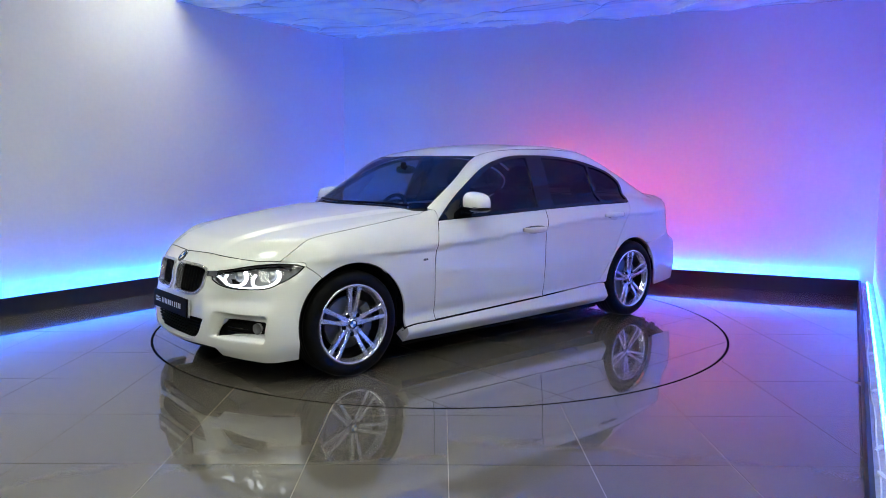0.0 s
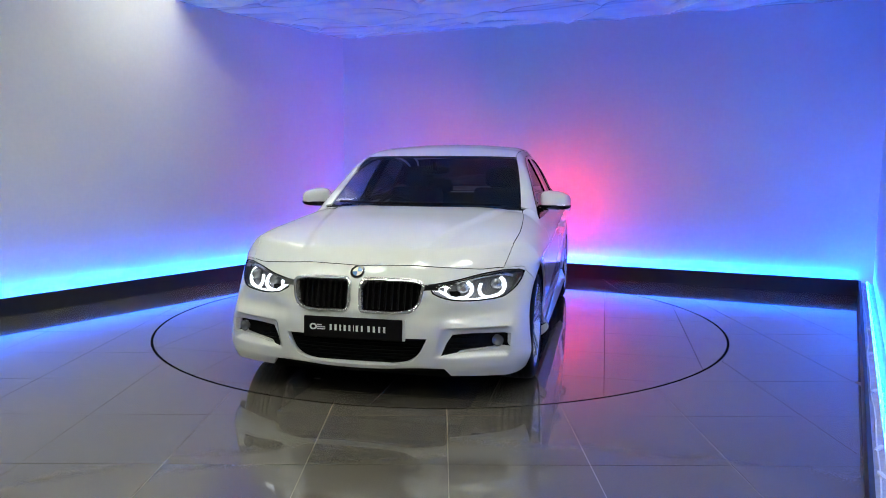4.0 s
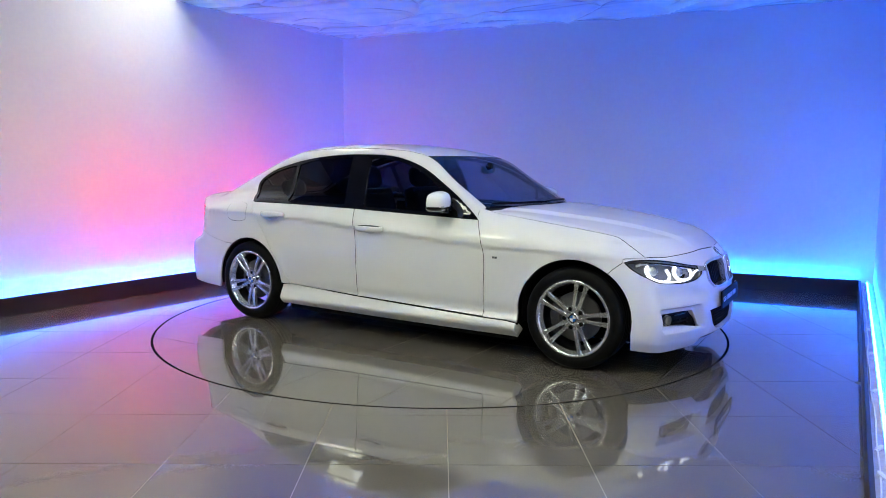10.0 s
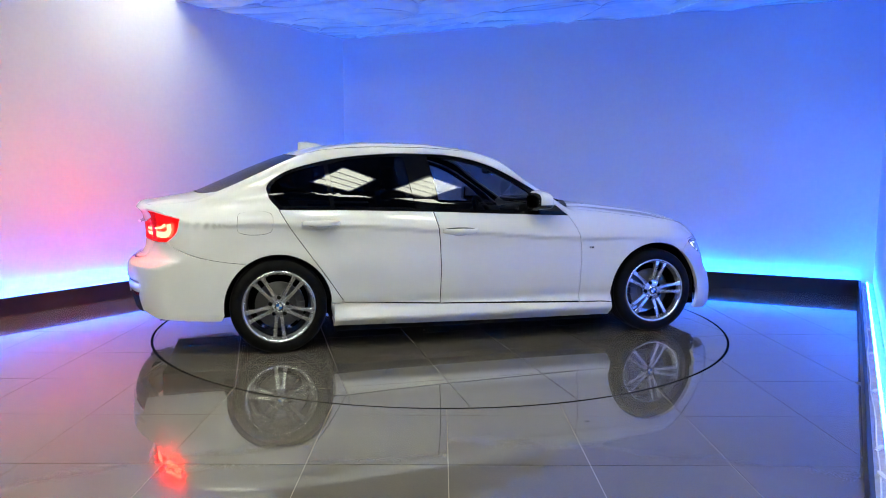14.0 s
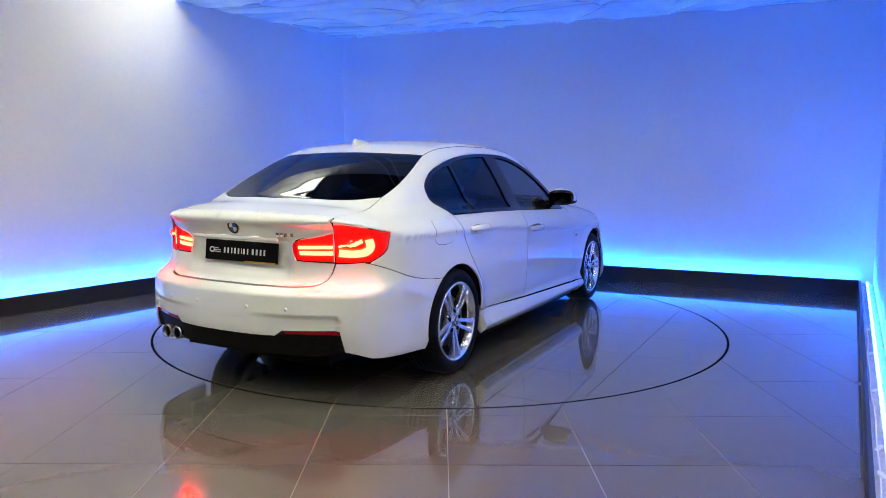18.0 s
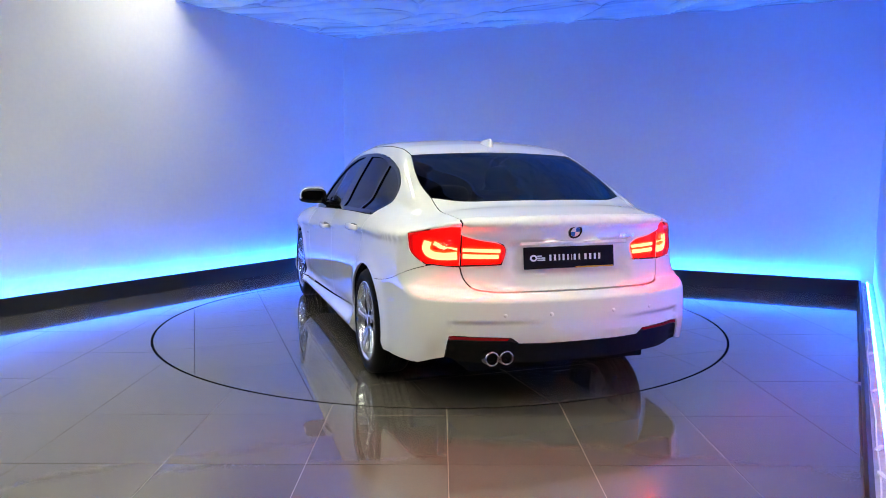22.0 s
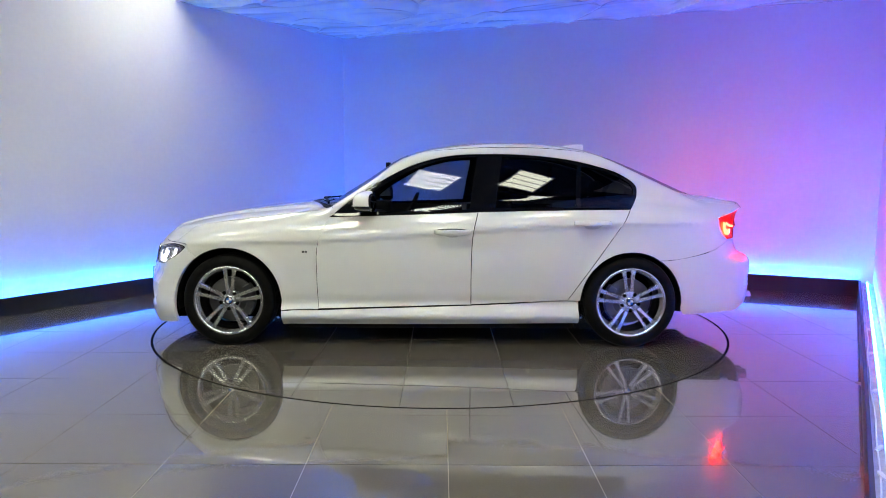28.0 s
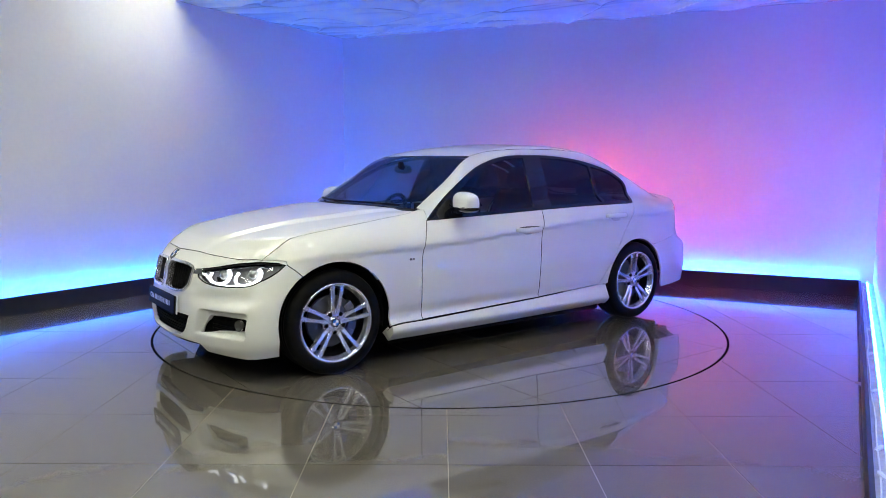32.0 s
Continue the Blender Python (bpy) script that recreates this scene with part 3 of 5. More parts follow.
DLO_TOP = [(-1.392, 0.968), (-1.462, 1.06), (-1.464, 1.125), (-1.36, 1.209), (-1.18, 1.270), (-0.97, 1.315), (-0.68, 1.345), (-0.44, 1.350), (-0.114, 1.332), (0.14, 1.262), (0.385, 1.132), (0.555, 1.022), (0.700, 0.905)]
HEAD_TOP = [(0.735, 0.706), (0.638, 0.694), (0.50, 0.664), (0.40, 0.648)]
GLASS_SIDE = [(0.695, 0.695), (0.43, 0.652), (0.15, 0.590)]
REAR_SIDE = [(-1.255, 0.560), (-1.50, 0.605), (-1.66, 0.617), (-1.80, 0.605)]
ROOF_SIDE = [(0.15, 0.590), (-0.3, 0.585), (-0.75, 0.580), (-1.255, 0.560)]
DECK_SIDE = [(-1.80, 0.605), (-1.95, 0.605), (-2.10, 0.596), (-2.2195, 0.588)]
SILL_TOP = [(0.778, 0.262), (0.3, 0.276), (-0.290, 0.295), (-0.965, 0.328)]

# bonnet
half = outline("section", ("t", [(2.045, 0.001), (2.03, 0.2), (1.985, 0.44), (1.90, 0.62), (1.805, 0.738)]), ("t", HOOD_SIDE),
               ("t", [(0.735, 0.712), (0.76, 0.66), (0.83, 0.46), (0.915, 0.23), (0.940, 0.001)]))
panel("bonnet", "section", whole("section", half), PAINT, car, label="white bonnet with two soft ridges", res=0.026, gap=0.0014)

# front wing
ring = outline("section", ("s", GAP_FRONT), ("s", [(0.778, 0.262), (1.035, 0.258)]), ("s", circle(FRONT_AXLE, 0.372, 189, 54)),
               ("s", [(1.624, 0.621), (1.66, 0.655), (1.70, 0.690)]), ("t", [(1.70, 0.838), (1.76, 0.785), (1.805, 0.738)]), ("t", HOOD_SIDE),
               ("t", [(0.735, 0.712), (0.695, 0.738), (0.685, 0.775)]), ("s", [(0.692, 0.915), (0.700, 0.905)]))
panel("front_wing", "section", ring, PAINT, car, both=True, shade_edge=False, res=0.020, gap=0.0016)

# doors
ring = outline("section", ("s", BELT[:3]), ("s", GAP_MID), ("s", [(-0.290, 0.297), (0.3, 0.279), (0.778, 0.265)]), ("s", GAP_FRONT[::-1]))
front_doors = panel("front_door", "section", ring, PAINT, car, both=True, res=0.019)
ring = outline("section", ("s", BELT[2:]), ("s", GAP_REAR), ("s", [(-0.965, 0.330), (-0.6, 0.311), (-0.290, 0.297)]), ("s", GAP_MID[::-1]))
rear_doors = panel("rear_door", "section", ring, PAINT, car, both=True, res=0.019)

# side sill
ring = outline("section", ("s", SILL_TOP), ("s", [(-0.965, 0.328), (-1.036, 0.324)]), ("s", [(-1.04, 0.30), (-1.046, 0.17)]), ("s", [(-1.046, 0.17), (0.0, 0.155), (1.03, 0.152)]), ("s", [(1.03, 0.152), (1.032, 0.256)]), ("s", [(1.032, 0.256), (0.778, 0.262)]))
panel("side_sill", "section", ring, PAINT, car, both=True, shade_edge=False, lift=0.004, depth=0.07)

# rear side: pillars, roof rail and rear wing in one pressing
TAIL_FWD = [(-2.228, 0.955), (-2.15, 0.940), (-2.02, 0.912), (-2.045, 0.82), (-2.115, 0.752)]
ring = outline("section", ("s", [(0.692, 0.915), (0.700, 0.905)]), ("s", DLO_TOP[::-1]), ("s", GAP_REAR), ("s", [(-0.965, 0.328), (-1.036, 0.326)]),
               ("s", circle(REAR_AXLE, 0.352, 2, 122)), ("s", [(-1.60, 0.615), (-1.66, 0.617), (-1.92, 0.664), (-2.115, 0.745)]),
               ("s", TAIL_FWD[::-1][:3]), ("s", [(-2.02, 0.912), (-2.15, 0.940), (-2.215, 0.953)]), ("r", [(0.600, 0.953), (0.592, 0.975)]), ("t", DECK_SIDE[::-1]), ("t", REAR_SIDE[::-1]), ("t", ROOF_SIDE[::-1]), ("t", GLASS_SIDE[::-1]), ("t", [(0.695, 0.695), (0.695, 0.738), (0.685, 0.775)]))
panel("rear_wing", "section", ring, PAINT, car, both=True, shade_edge=False, res=0.020, gap=0.0018, label="white rear wing with roof pillars")
panel("pillar_trim", "section", ring, FABRIC, car, both=True, res=0.04, gap=0.012, lift=-0.020, depth=0.002, label="dark inner pillar lining")

# roof, windscreen, rear window
half = outline("section", ("t", [(0.210, 0.001), (0.20, 0.25), (0.15, 0.590)]), ("t", ROOF_SIDE), ("t", [(-1.255, 0.560), (-1.32, 0.25), (-1.338, 0.001)]))
panel("roof", "section", whole("section", half), PAINT, car)
half = outline("section", ("t", [(0.885, 0.001), (0.865, 0.25), (0.785, 0.48), (0.695, 0.695)]), ("t", GLASS_SIDE), ("t", [(0.15, 0.590), (0.20, 0.25), (0.210, 0.001)]))
panel("windscreen", "section", whole("section", half), CLEAR_GLASS, car, label="tinted windscreen", depth=0.005, lift=-0.003)[0].visible_shadow = False
half = outline("section", ("t", [(-1.338, 0.001), (-1.32, 0.25), (-1.255, 0.560)]), ("t", REAR_SIDE), ("t", [(-1.80, 0.605), (-1.90, 0.45), (-1.965, 0.2), (-1.985, 0.001)]))
panel("rear_window", "section", whole("section", half), DARK_GLASS, car, label="dark rear window", depth=0.005, lift=-0.003)

# boot lid: top and rear face
LIP = [(-2.345 + 0.45 * (y / 0.9) ** 3, y) for y in (0.588, 0.45, 0.3, 0.15, 0.001)]
half = outline("top", ("t", [(-1.995, 0.001), (-1.975, 0.2), (-1.91, 0.45), (-1.80, 0.605)]), ("t", DECK_SIDE), ("t", LIP))
panel("boot_lid", "top", whole("top", half), PAINT, car, gap=0.001)
face = outline("tail", ("t", LIP[::-1]), ("r", [(0.588, 0.975), (0.592, 0.912)]), ("r", [(0.592, 0.912), (0.50, 0.888), (0.395, 0.867), (0.366, 0.845), (0.366, 0.81), (0.39, 0.757)]), ("r", [(0.39, 0.757), (0.590, 0.748)]), ("r", [(0.590, 0.748), (0.573, 0.68), (0.54, 0.645), (0.48, 0.634), (0.25, 0.630), (0.001, 0.629)]))
panel("boot_face", "tail", whole("tail", face), PAINT, car, shade_edge=False, gap=0.001, label="white upright rear of the boot lid")

# rear bumper
half = outline("tail", ("r", [(0.001, 0.625), (0.25, 0.626), (0.485, 0.630), (0.545, 0.642), (0.577, 0.68), (0.594, 0.745)]), ("r", [(0.594, 0.745), (0.66, 0.748), (0.714, 0.752)]),
               ("s", [(-2.115, 0.745), (-1.92, 0.664), (-1.66, 0.617), (-1.60, 0.615)]), ("s", circle(REAR_AXLE, 0.352, 122, 188)), ("s", [(-1.757, 0.27), (-1.775, 0.232)]), ("s", [(-1.775, 0.232), (-2.0, 0.242), (-2.18, 0.258)]),
               ("r", [(0.745, 0.285), (0.695, 0.300)]), ("r", [(0.695, 0.300), (0.678, 0.412)]), ("r", [(0.678, 0.412), (0.385, 0.404)]), ("r", [(0.385, 0.404), (0.343, 0.374)]), ("r", [(0.343, 0.374), (0.001, 0.371)]))
panel("rear_bumper", "tail", whole("tail", half), PAINT, car, label="white rear bumper", shade_edge=False, res=0.022, gap=0.0014)
half = outline("tail", ("r", [(0.001, 0.371), (0.343, 0.374), (0.385, 0.384)]), ("r", [(0.385, 0.384), (0.682, 0.388)]), ("r", [(0.682, 0.388), (0.695, 0.300)]), ("r", [(0.695, 0.300), (0.62, 0.272), (0.3, 0.262), (0.001, 0.260)]))
panel("diffuser", "tail", whole("tail", half), BLACK_MATT, car, label="black rear diffuser", lift=-0.008, depth=0.06)
ring = outline("tail", ("r", [(0.388, 0.402), (0.678, 0.411)]), ("r", [(0.678, 0.411), (0.681, 0.389)]), ("r", [(0.681, 0.389), (0.40, 0.385)]), ("r", [(0.40, 0.385), (0.388, 0.402)]))
panel("reflector", "tail", ring, REFLECT_RED, car, both=True, label="thin red reflector", lift=-0.003)

# front bumper with its openings
KIDNEY = ("f", [(0.060, 0.671), (0.18, 0.670), (0.31, 0.663), (0.352, 0.647), (0.350, 0.60), (0.336, 0.545), (0.306, 0.514), (0.25, 0.503), (0.10, 0.503), (0.040, 0.509), (0.030, 0.54), (0.028, 0.60), (0.030, 0.645), (0.045, 0.667), (0.060, 0.671)])
HEAD = (("s", [(1.705, 0.690), (1.74, 0.703)]), ("f", HEAD_TOP), ("f", [(0.40, 0.648), (0.392, 0.625), (0.402, 0.598)]), ("f", [(0.402, 0.598), (0.45, 0.575), (0.53, 0.558), (0.655, 0.557), (0.755, 0.572), (0.80, 0.605)]), ("s", [(1.80, 0.617), (1.75, 0.650), (1.705, 0.690)]))
kidney = outline("nose", KIDNEY)
head = outline("nose", *HEAD)
intake = whole("nose", outline("nose", ("f", [(0.001, 0.372), (0.30, 0.374), (0.388, 0.372)]), ("f", [(0.388, 0.372), (0.372, 0.335), (0.345, 0.285), (0.30, 0.250), (0.2, 0.230), (0.1, 0.225), (0.001, 0.224)])))
fog = outline("nose", ("f", [(0.505, 0.383), (0.60, 0.388), (0.775, 0.384)]), ("f", [(0.775, 0.384), (0.768, 0.312)]), ("f", [(0.768, 0.312), (0.60, 0.296), (0.452, 0.276)]), ("f", [(0.452, 0.276), (0.478, 0.34), (0.505, 0.383)]))
flip = np.array([-1, 1])
half = outline("nose", ("t", [(2.045, 0.001), (2.03, 0.2), (1.985, 0.44), (1.90, 0.62), (1.805, 0.738)]), ("t", [(1.805, 0.738), (1.76, 0.785), (1.70, 0.838)]),
               ("s", [(1.70, 0.688), (1.66, 0.655), (1.624, 0.621)]), ("s", circle(FRONT_AXLE, 0.372, 54, -8)), ("s", [(1.774, 0.25), (1.765, 0.165)]), ("s", [(1.765, 0.165), (1.85, 0.158), (1.92, 0.152)]),
               ("f", [(0.775, 0.152), (0.65, 0.158), (0.50, 0.165)]), ("f", [(0.50, 0.165), (0.470, 0.208)]), ("f", [(0.470, 0.208), (0.33, 0.213), (0.15, 0.203), (0.001, 0.200)]))
panel("front_bumper", "nose", whole("nose", half), PAINT, car, holes=[kidney, kidney[::-1] * flip, head, head[::-1] * flip, intake, fog, fog[::-1] * flip], res=0.0125, depth=0.03, shade_edge=False, label="white front bumper with air intakes")


# ---- strokes and small solids on the body ----
def stroke(kind, view, pts, w, w2=None):
    """A ring round a bent line on the surface, w wide (w2 at its end)."""
    p = np.array([DOMAIN[kind][1](q) for q in PLACE[view](np.array(pts, float))])
    p = rounded_run(p, 5) if len(p) > 2 else p
    t = np.gradient(p, axis=0)
    t /= np.linalg.norm(t, axis=1)[:, None] + 1e-9
    n = np.stack([-t[:, 1], t[:, 0]], 1)
    h = np.linspace(w, w2 or w, len(p))[:, None] / 2
    return np.vstack([p + n * h, (p - n * h)[::-1]])


def mirrored(ob, name, parent):
    """The mirror image of a part on the car's other side."""
    me = ob.data.copy()
    me.transform(Matrix.Diagonal((1, -1, 1, 1)))
    me.flip_normals()
    return part(name, me, None, parent, ob.get("label", ""))


def both_sides(name, bm, mat, parents, label="", smooth=False):
    left = part(name, bm, mat, parents[0], label, smooth)
    return left, mirrored(left, name, parents[1])


def frame_at(p):
    """A pose on the surface at p: x along the car, z outward."""
    n = Vector(normal_at(np.array([p]))[0])
    x = (Vector((1, 0, 0)) - n * n.x).normalized()
    m = Matrix((x, n.cross(x), n)).transposed().to_4x4()
    m.translation = Vector(p)
    return m


def facing(p, up=Vector((0, 0, 1))):
    """A pose on the surface at p: y upward, z outward."""
    n = Vector(normal_at(np.array([p]))[0])
    y = (up - n * n.dot(up)).normalized()
    m = Matrix((y.cross(n), y, n)).transposed().to_4x4()
    m.translation = Vector(p)
    return m


def blob(bm, m, size, n=3, power=2.6):
    """A soft rounded solid (superellipsoid)."""
    made = bmesh.ops.create_icosphere(bm, subdivisions=n, radius=1.0)["verts"]
    for v in made:
        c = v.co
        k = (abs(c.x) ** power + abs(c.y) ** power + abs(c.z) ** power) ** (-1 / power)
        v.co = m @ Vector((c.x * k * size[0], c.y * k * size[1], c.z * k * size[2]))
    return bm


car_pair = (car, car)

# ---- side windows ----
FRONT_PANE = (("s", [(0.49, 0.934), (0.1, 0.949), (-0.275, 0.962)]), ("s", [(-0.275, 0.962), (-0.30, 1.12), (-0.335, 1.325)]),
              ("s", [(-0.335, 1.325), (-0.22, 1.320), (-0.10, 1.303), (0.12, 1.236), (0.30, 1.140), (0.43, 1.055), (0.49, 1.005)]), ("s", [(0.49, 1.005), (0.49, 0.934)]))
REAR_PANE = (("s", [(-0.455, 0.970), (-0.75, 0.978), (-1.02, 0.983)]), ("s", [(-1.02, 0.983), (-1.035, 1.15), (-1.05, 1.268)]), ("s", [(-1.05, 1.268), (-0.97, 1.290), (-0.80, 1.315), (-0.66, 1.323), (-0.515, 1.326)]), ("s", [(-0.515, 1.326), (-0.48, 1.12), (-0.455, 0.970)]))
QUARTER_PANE = (("s", [(-1.05, 0.984), (-1.378, 0.990)]), ("s", [(-1.378, 0.990), (-1.436, 1.065), (-1.436, 1.118), (-1.348, 1.188), (-1.19, 1.243), (-1.08, 1.262)]), ("s", [(-1.08, 1.262), (-1.065, 1.12), (-1.05, 0.984)]))
fp, rp, qp = outline("section", *FRONT_PANE), outline("section", *REAR_PANE), outline("section", *QUARTER_PANE)
panel("window_trim", "section", outline("section", ("s", BELT), ("s", DLO_TOP)), BLACK_GLOSS, car, holes=[fp, rp, qp], both=True, label="gloss black window surround", lift=0.002, depth=0.02, res=0.022)
for name, ring, mat, owners in (("door_glass", fp, CLEAR_GLASS, front_doors), ("door_glass", rp, DARK_GLASS, rear_doors), ("quarter_glass", qp, DARK_GLASS, car_pair)):
    for ob in panel(name, "section", ring, mat, owners[0], both=owners[1] if owners[0] is not car else True, lift=-0.006, depth=0.004, gap=-0.003):
        ob.visible_shadow = False
panel("belt_moulding", "section", stroke("section", "s", [(0.68, 0.908), (0.20, 0.926), (-0.335, 0.947), (-0.85, 0.962), (-1.36, 0.972)], 0.014), BLACK_GLOSS, car, both=True, lift=0.006, res=0.02)

# black cowl under the windscreen
half = outline("section", ("t", [(0.955, 0.001), (0.93, 0.23), (0.845, 0.46), (0.77, 0.66), (0.745, 0.70)]), ("t", [(0.745, 0.70), (0.690, 0.69)]), ("t", [(0.690, 0.69), (0.77, 0.48), (0.85, 0.25), (0.87, 0.001)]))
panel("cowl", "section", whole("section", half), BLACK_MATT, car, label="black cowl under the windscreen", lift=-0.008, res=0.02)
for y0, y1, x0, x1 in ((0.56, -0.10, 0.745, 0.875), (-0.05, -0.62, 0.875, 0.70)):
    p0, p1 = Vector(from_top(x0, y0)), Vector(from_top(x1, y1))
    bm = bmesh.new()
    for k in range(6):
        a, b = p0.lerp(p1, k / 6), p0.lerp(p1, (k + 1) / 6)
        a, b = Vector(from_top(a.x, a.y)), Vector(from_top(b.x, b.y))
        m = look((a + b) / 2 + Vector((0, 0, 0.012)), b + Vector((0, 0, 0.012)))
        box(bm, (-0.007, -0.006, -(b - a).length / 2 - 0.003), (0.007, 0.008, (b - a).length / 2 + 0.003), 0.002, m)
    part("wiper", bm, BLACK_MATT, car, "thin black wiper blade")

# ---- fuel flap, handles, small badges ----
flap = [(-1.655, 0.93), (-1.645, 0.943), (-1.45, 0.945), (-1.438, 0.93), (-1.441, 0.835), (-1.452, 0.822), (-1.645, 0.820), (-1.657, 0.835), (-1.655, 0.93)]
v, n, f = panel_data("section", outline("section", ("s", flap)), gap=0.0, lift=0.0012, res=0.02, depth=0.004)
flipy = np.array([1, -1, 1])
part("fuel_flap", mesh_from("fuel_flap", v * flipy, [t[::-1] for t in f], PAINT, normals=n * flipy), None, car)
ring = stroke("section", "s", flap, 0.0035)
v, n, f = panel_data("section", ring, gap=0.0, lift=0.0006, res=0.01, depth=0.002)
part("flap_gap", mesh_from("flap_gap", v * flipy, [t[::-1] for t in f], BLACK_MATT, normals=n * flipy), None, car)


GAP_GREY = material("handle gap shade", (0.10, 0.10, 0.10), 0.5)


def door_handle(x, z, parents):
    m = frame_at(from_side(x, z))
    # flush grey oval, added as the dark shade round and under the handle
    bm = bmesh.new()
    blob(bm, m @ pose(0, 0, 0.0, 0, 0, 0), (0.1235, 0.0215, 0.002), 4, 2.2)
    both_sides("handle_gap_shade", bm, GAP_GREY, parents, smooth=True)
    # shallow oval in darker paint colour for the shade of the finger recess
    bm = bmesh.new()
    blob(bm, m @ pose(0.0, 0.016, -0.001, 0, 0, 0), (0.056, 0.026, 0.003), 4, 2.2)
    both_sides("handle_recess_shade", bm, material("shaded paint recess", (0.62, 0.62, 0.61), 0.3, 0.0, 0.6), parents, smooth=True)
    bm = bmesh.new()
    rows = []
    for k in range(13):
        u = -1 + 2 * k / 12
        rise = 0.034 * (1 - abs(u) ** 4) + 0.006
        half = 0.0225 - 0.008 * u * u
        rows.append([bm.verts.new(m @ Vector((0.126 * u, half * math.cos(a), rise + 0.008 * math.sin(a)))) for a in np.arange(10) * math.pi / 5])
    for a, b in zip(rows[:-1], rows[1:]):
        for i in range(10):
            bm.faces.new((a[i], a[(i + 1) % 10], b[(i + 1) % 10], b[i]))
    bm.faces.new(rows[0][::-1])
    bm.faces.new(rows[-1])
    bmesh.ops.recalc_face_normals(bm, faces=bm.faces)
    both_sides("handle", bm, PAINT, parents, smooth=True)


door_handle(-0.155, 0.813, front_doors)
door_handle(-1.122, 0.874, rear_doors)

m = frame_at(from_side(0.865, 0.668))
bm = bmesh.new()
for k, w in ((-0.015, 0.006), (-0.007, 0.006), (0.009, 0.018)):
    box(bm, (k - w / 2, -0.007, 0.0), (k + w / 2, 0.007, 0.003), 0.001, m)
both_sides("side_badge", bm, STEEL, car_pair, "small grey bar badge")


def roundel(p, name):
    m = facing(p) @ pose(0, 0, 0.0, -90, 0, 0)
    bm = bmesh.new()
    lathe(bm, [(0.0, -0.006), (0.026, -0.006), (0.028, -0.007), (0.039, -0.006), (0.041, -0.003), (0.041, 0.006)], 40, m)
    bmesh.ops.recalc_face_normals(bm, faces=bm.faces)
    top = part(name, bm, CHROME, car, "round chrome-rimmed badge", True)
    bm = bmesh.new()
    lathe(bm, [(0.028, -0.0078), (0.0385, -0.0068)], 40, m)
    part("ring", bm, BLACK_GLOSS, top)
    for k, mat in enumerate((BADGE_BLUE, PLATE_WHITE, BADGE_BLUE, PLATE_WHITE)):
        bm = bmesh.new()
        pts = [(0, 0)] + [(0.0265 * math.cos(a), 0.0265 * math.sin(a)) for a in np.linspace(k * math.pi / 2, (k + 1) * math.pi / 2, 9)]
        bm.faces.new([bm.verts.new(m @ Vector((x, -0.0072, z))) for x, z in pts])
        bmesh.ops.recalc_face_normals(bm, faces=bm.faces)
        part("field", bm, mat, top)


roundel(from_front(0.0, 0.700), "bonnet_badge")
roundel(from_rear(0.0, 0.925), "boot_badge")
bm = bmesh.new()
for k, w in ((-0.05, 0.020), (-0.026, 0.020), (-0.002, 0.020), (0.034, 0.016)):
    p = from_rear(-0.34 - k, 0.893)
    box(bm, (-w / 2, -0.011, -0.001), (w / 2, 0.011, 0.0025), 0.001, facing(p))
part("model_badge", bm, CHROME, car, "small chrome bar lettering")


# ---- number plates ----
def plate(name, p, lean, size, yellow):
    m = facing(p)
    n = Vector((1 if p[0] > 0 else -1, 0, lean)).normalized()
    y = (Vector((0, 0, 1)) - n * n.z).normalized()
    m = Matrix((y.cross(n), y, n)).transposed().to_4x4()
    m.translation = Vector(p)
    w, h = size
    bm = bmesh.new()
    box(bm, (-w / 2, -h / 2, 0.0), (w / 2, h / 2, 0.012), 0.003, m)
    top = part(name, bm, PLATE_BLACK, car, "black plate with white bar lettering")
    bm = bmesh.new()
    lathe(bm, [(0.009, 0.0), (0.017, 0.0), (0.017, 0.0012), (0.009, 0.0012)], 24, m @ pose(-w * 0.40, 0, 0.0122, 90, 0, 0) @ Matrix.Diagonal((1.25, -1, 1, 1)), True)
    part("emblem", bm, PLATE_WHITE, top, "white ring emblem")
    for z0 in (-0.014, -0.0035, 0.007):
        bm = bmesh.new()
        box(bm, (-w * 0.36, z0, 0.012), (-w * (0.275 if z0 < 0 else 0.31), z0 + 0.006, 0.0134), 0, m)
        part("emblem_bar", bm, PLATE_WHITE, top)
    x = -w * 0.235
    for k, lw in enumerate((1, 1, 0.8, 1, 0.9, 0.3, 1.1, 0.8, 0, 1.1, 1.1, 1, 1)):
        if lw:
            bm = bmesh.new()
            box(bm, (x + 0.003, -0.0155, 0.012), (x + 0.003 + 0.0115 * lw, 0.0155, 0.0133), 0, m)
            part("letter_bar", bm, PLATE_WHITE, top)
        x += (0.0185 * lw + 0.0085) if lw else 0.012
    if yellow:
        bm = bmesh.new()
        box(bm, (w * 0.06, -h / 2 - 0.001, 0.012), (w / 2 - 0.008, -h / 2 + 0.006, 0.0135), 0, m)
        part("plate_edge", bm, YELLOW, top, "thin yellow edge of the plate below")
    else:
        bm = bmesh.new()
        box(bm, (w / 2 - 0.004, -h / 2, -0.006), (w / 2 + 0.014, h / 2, 0.0), 0.001, m)
        part("plate_edge", bm, PLATE_WHITE, top, "white edge of the plate below")


plate("front_plate", (2.162, 0.0, 0.418), 0.06, (0.538, 0.110), False)
plate("rear_plate", (-2.282, 0.0, 0.785), 0.10, (0.532, 0.114), True)
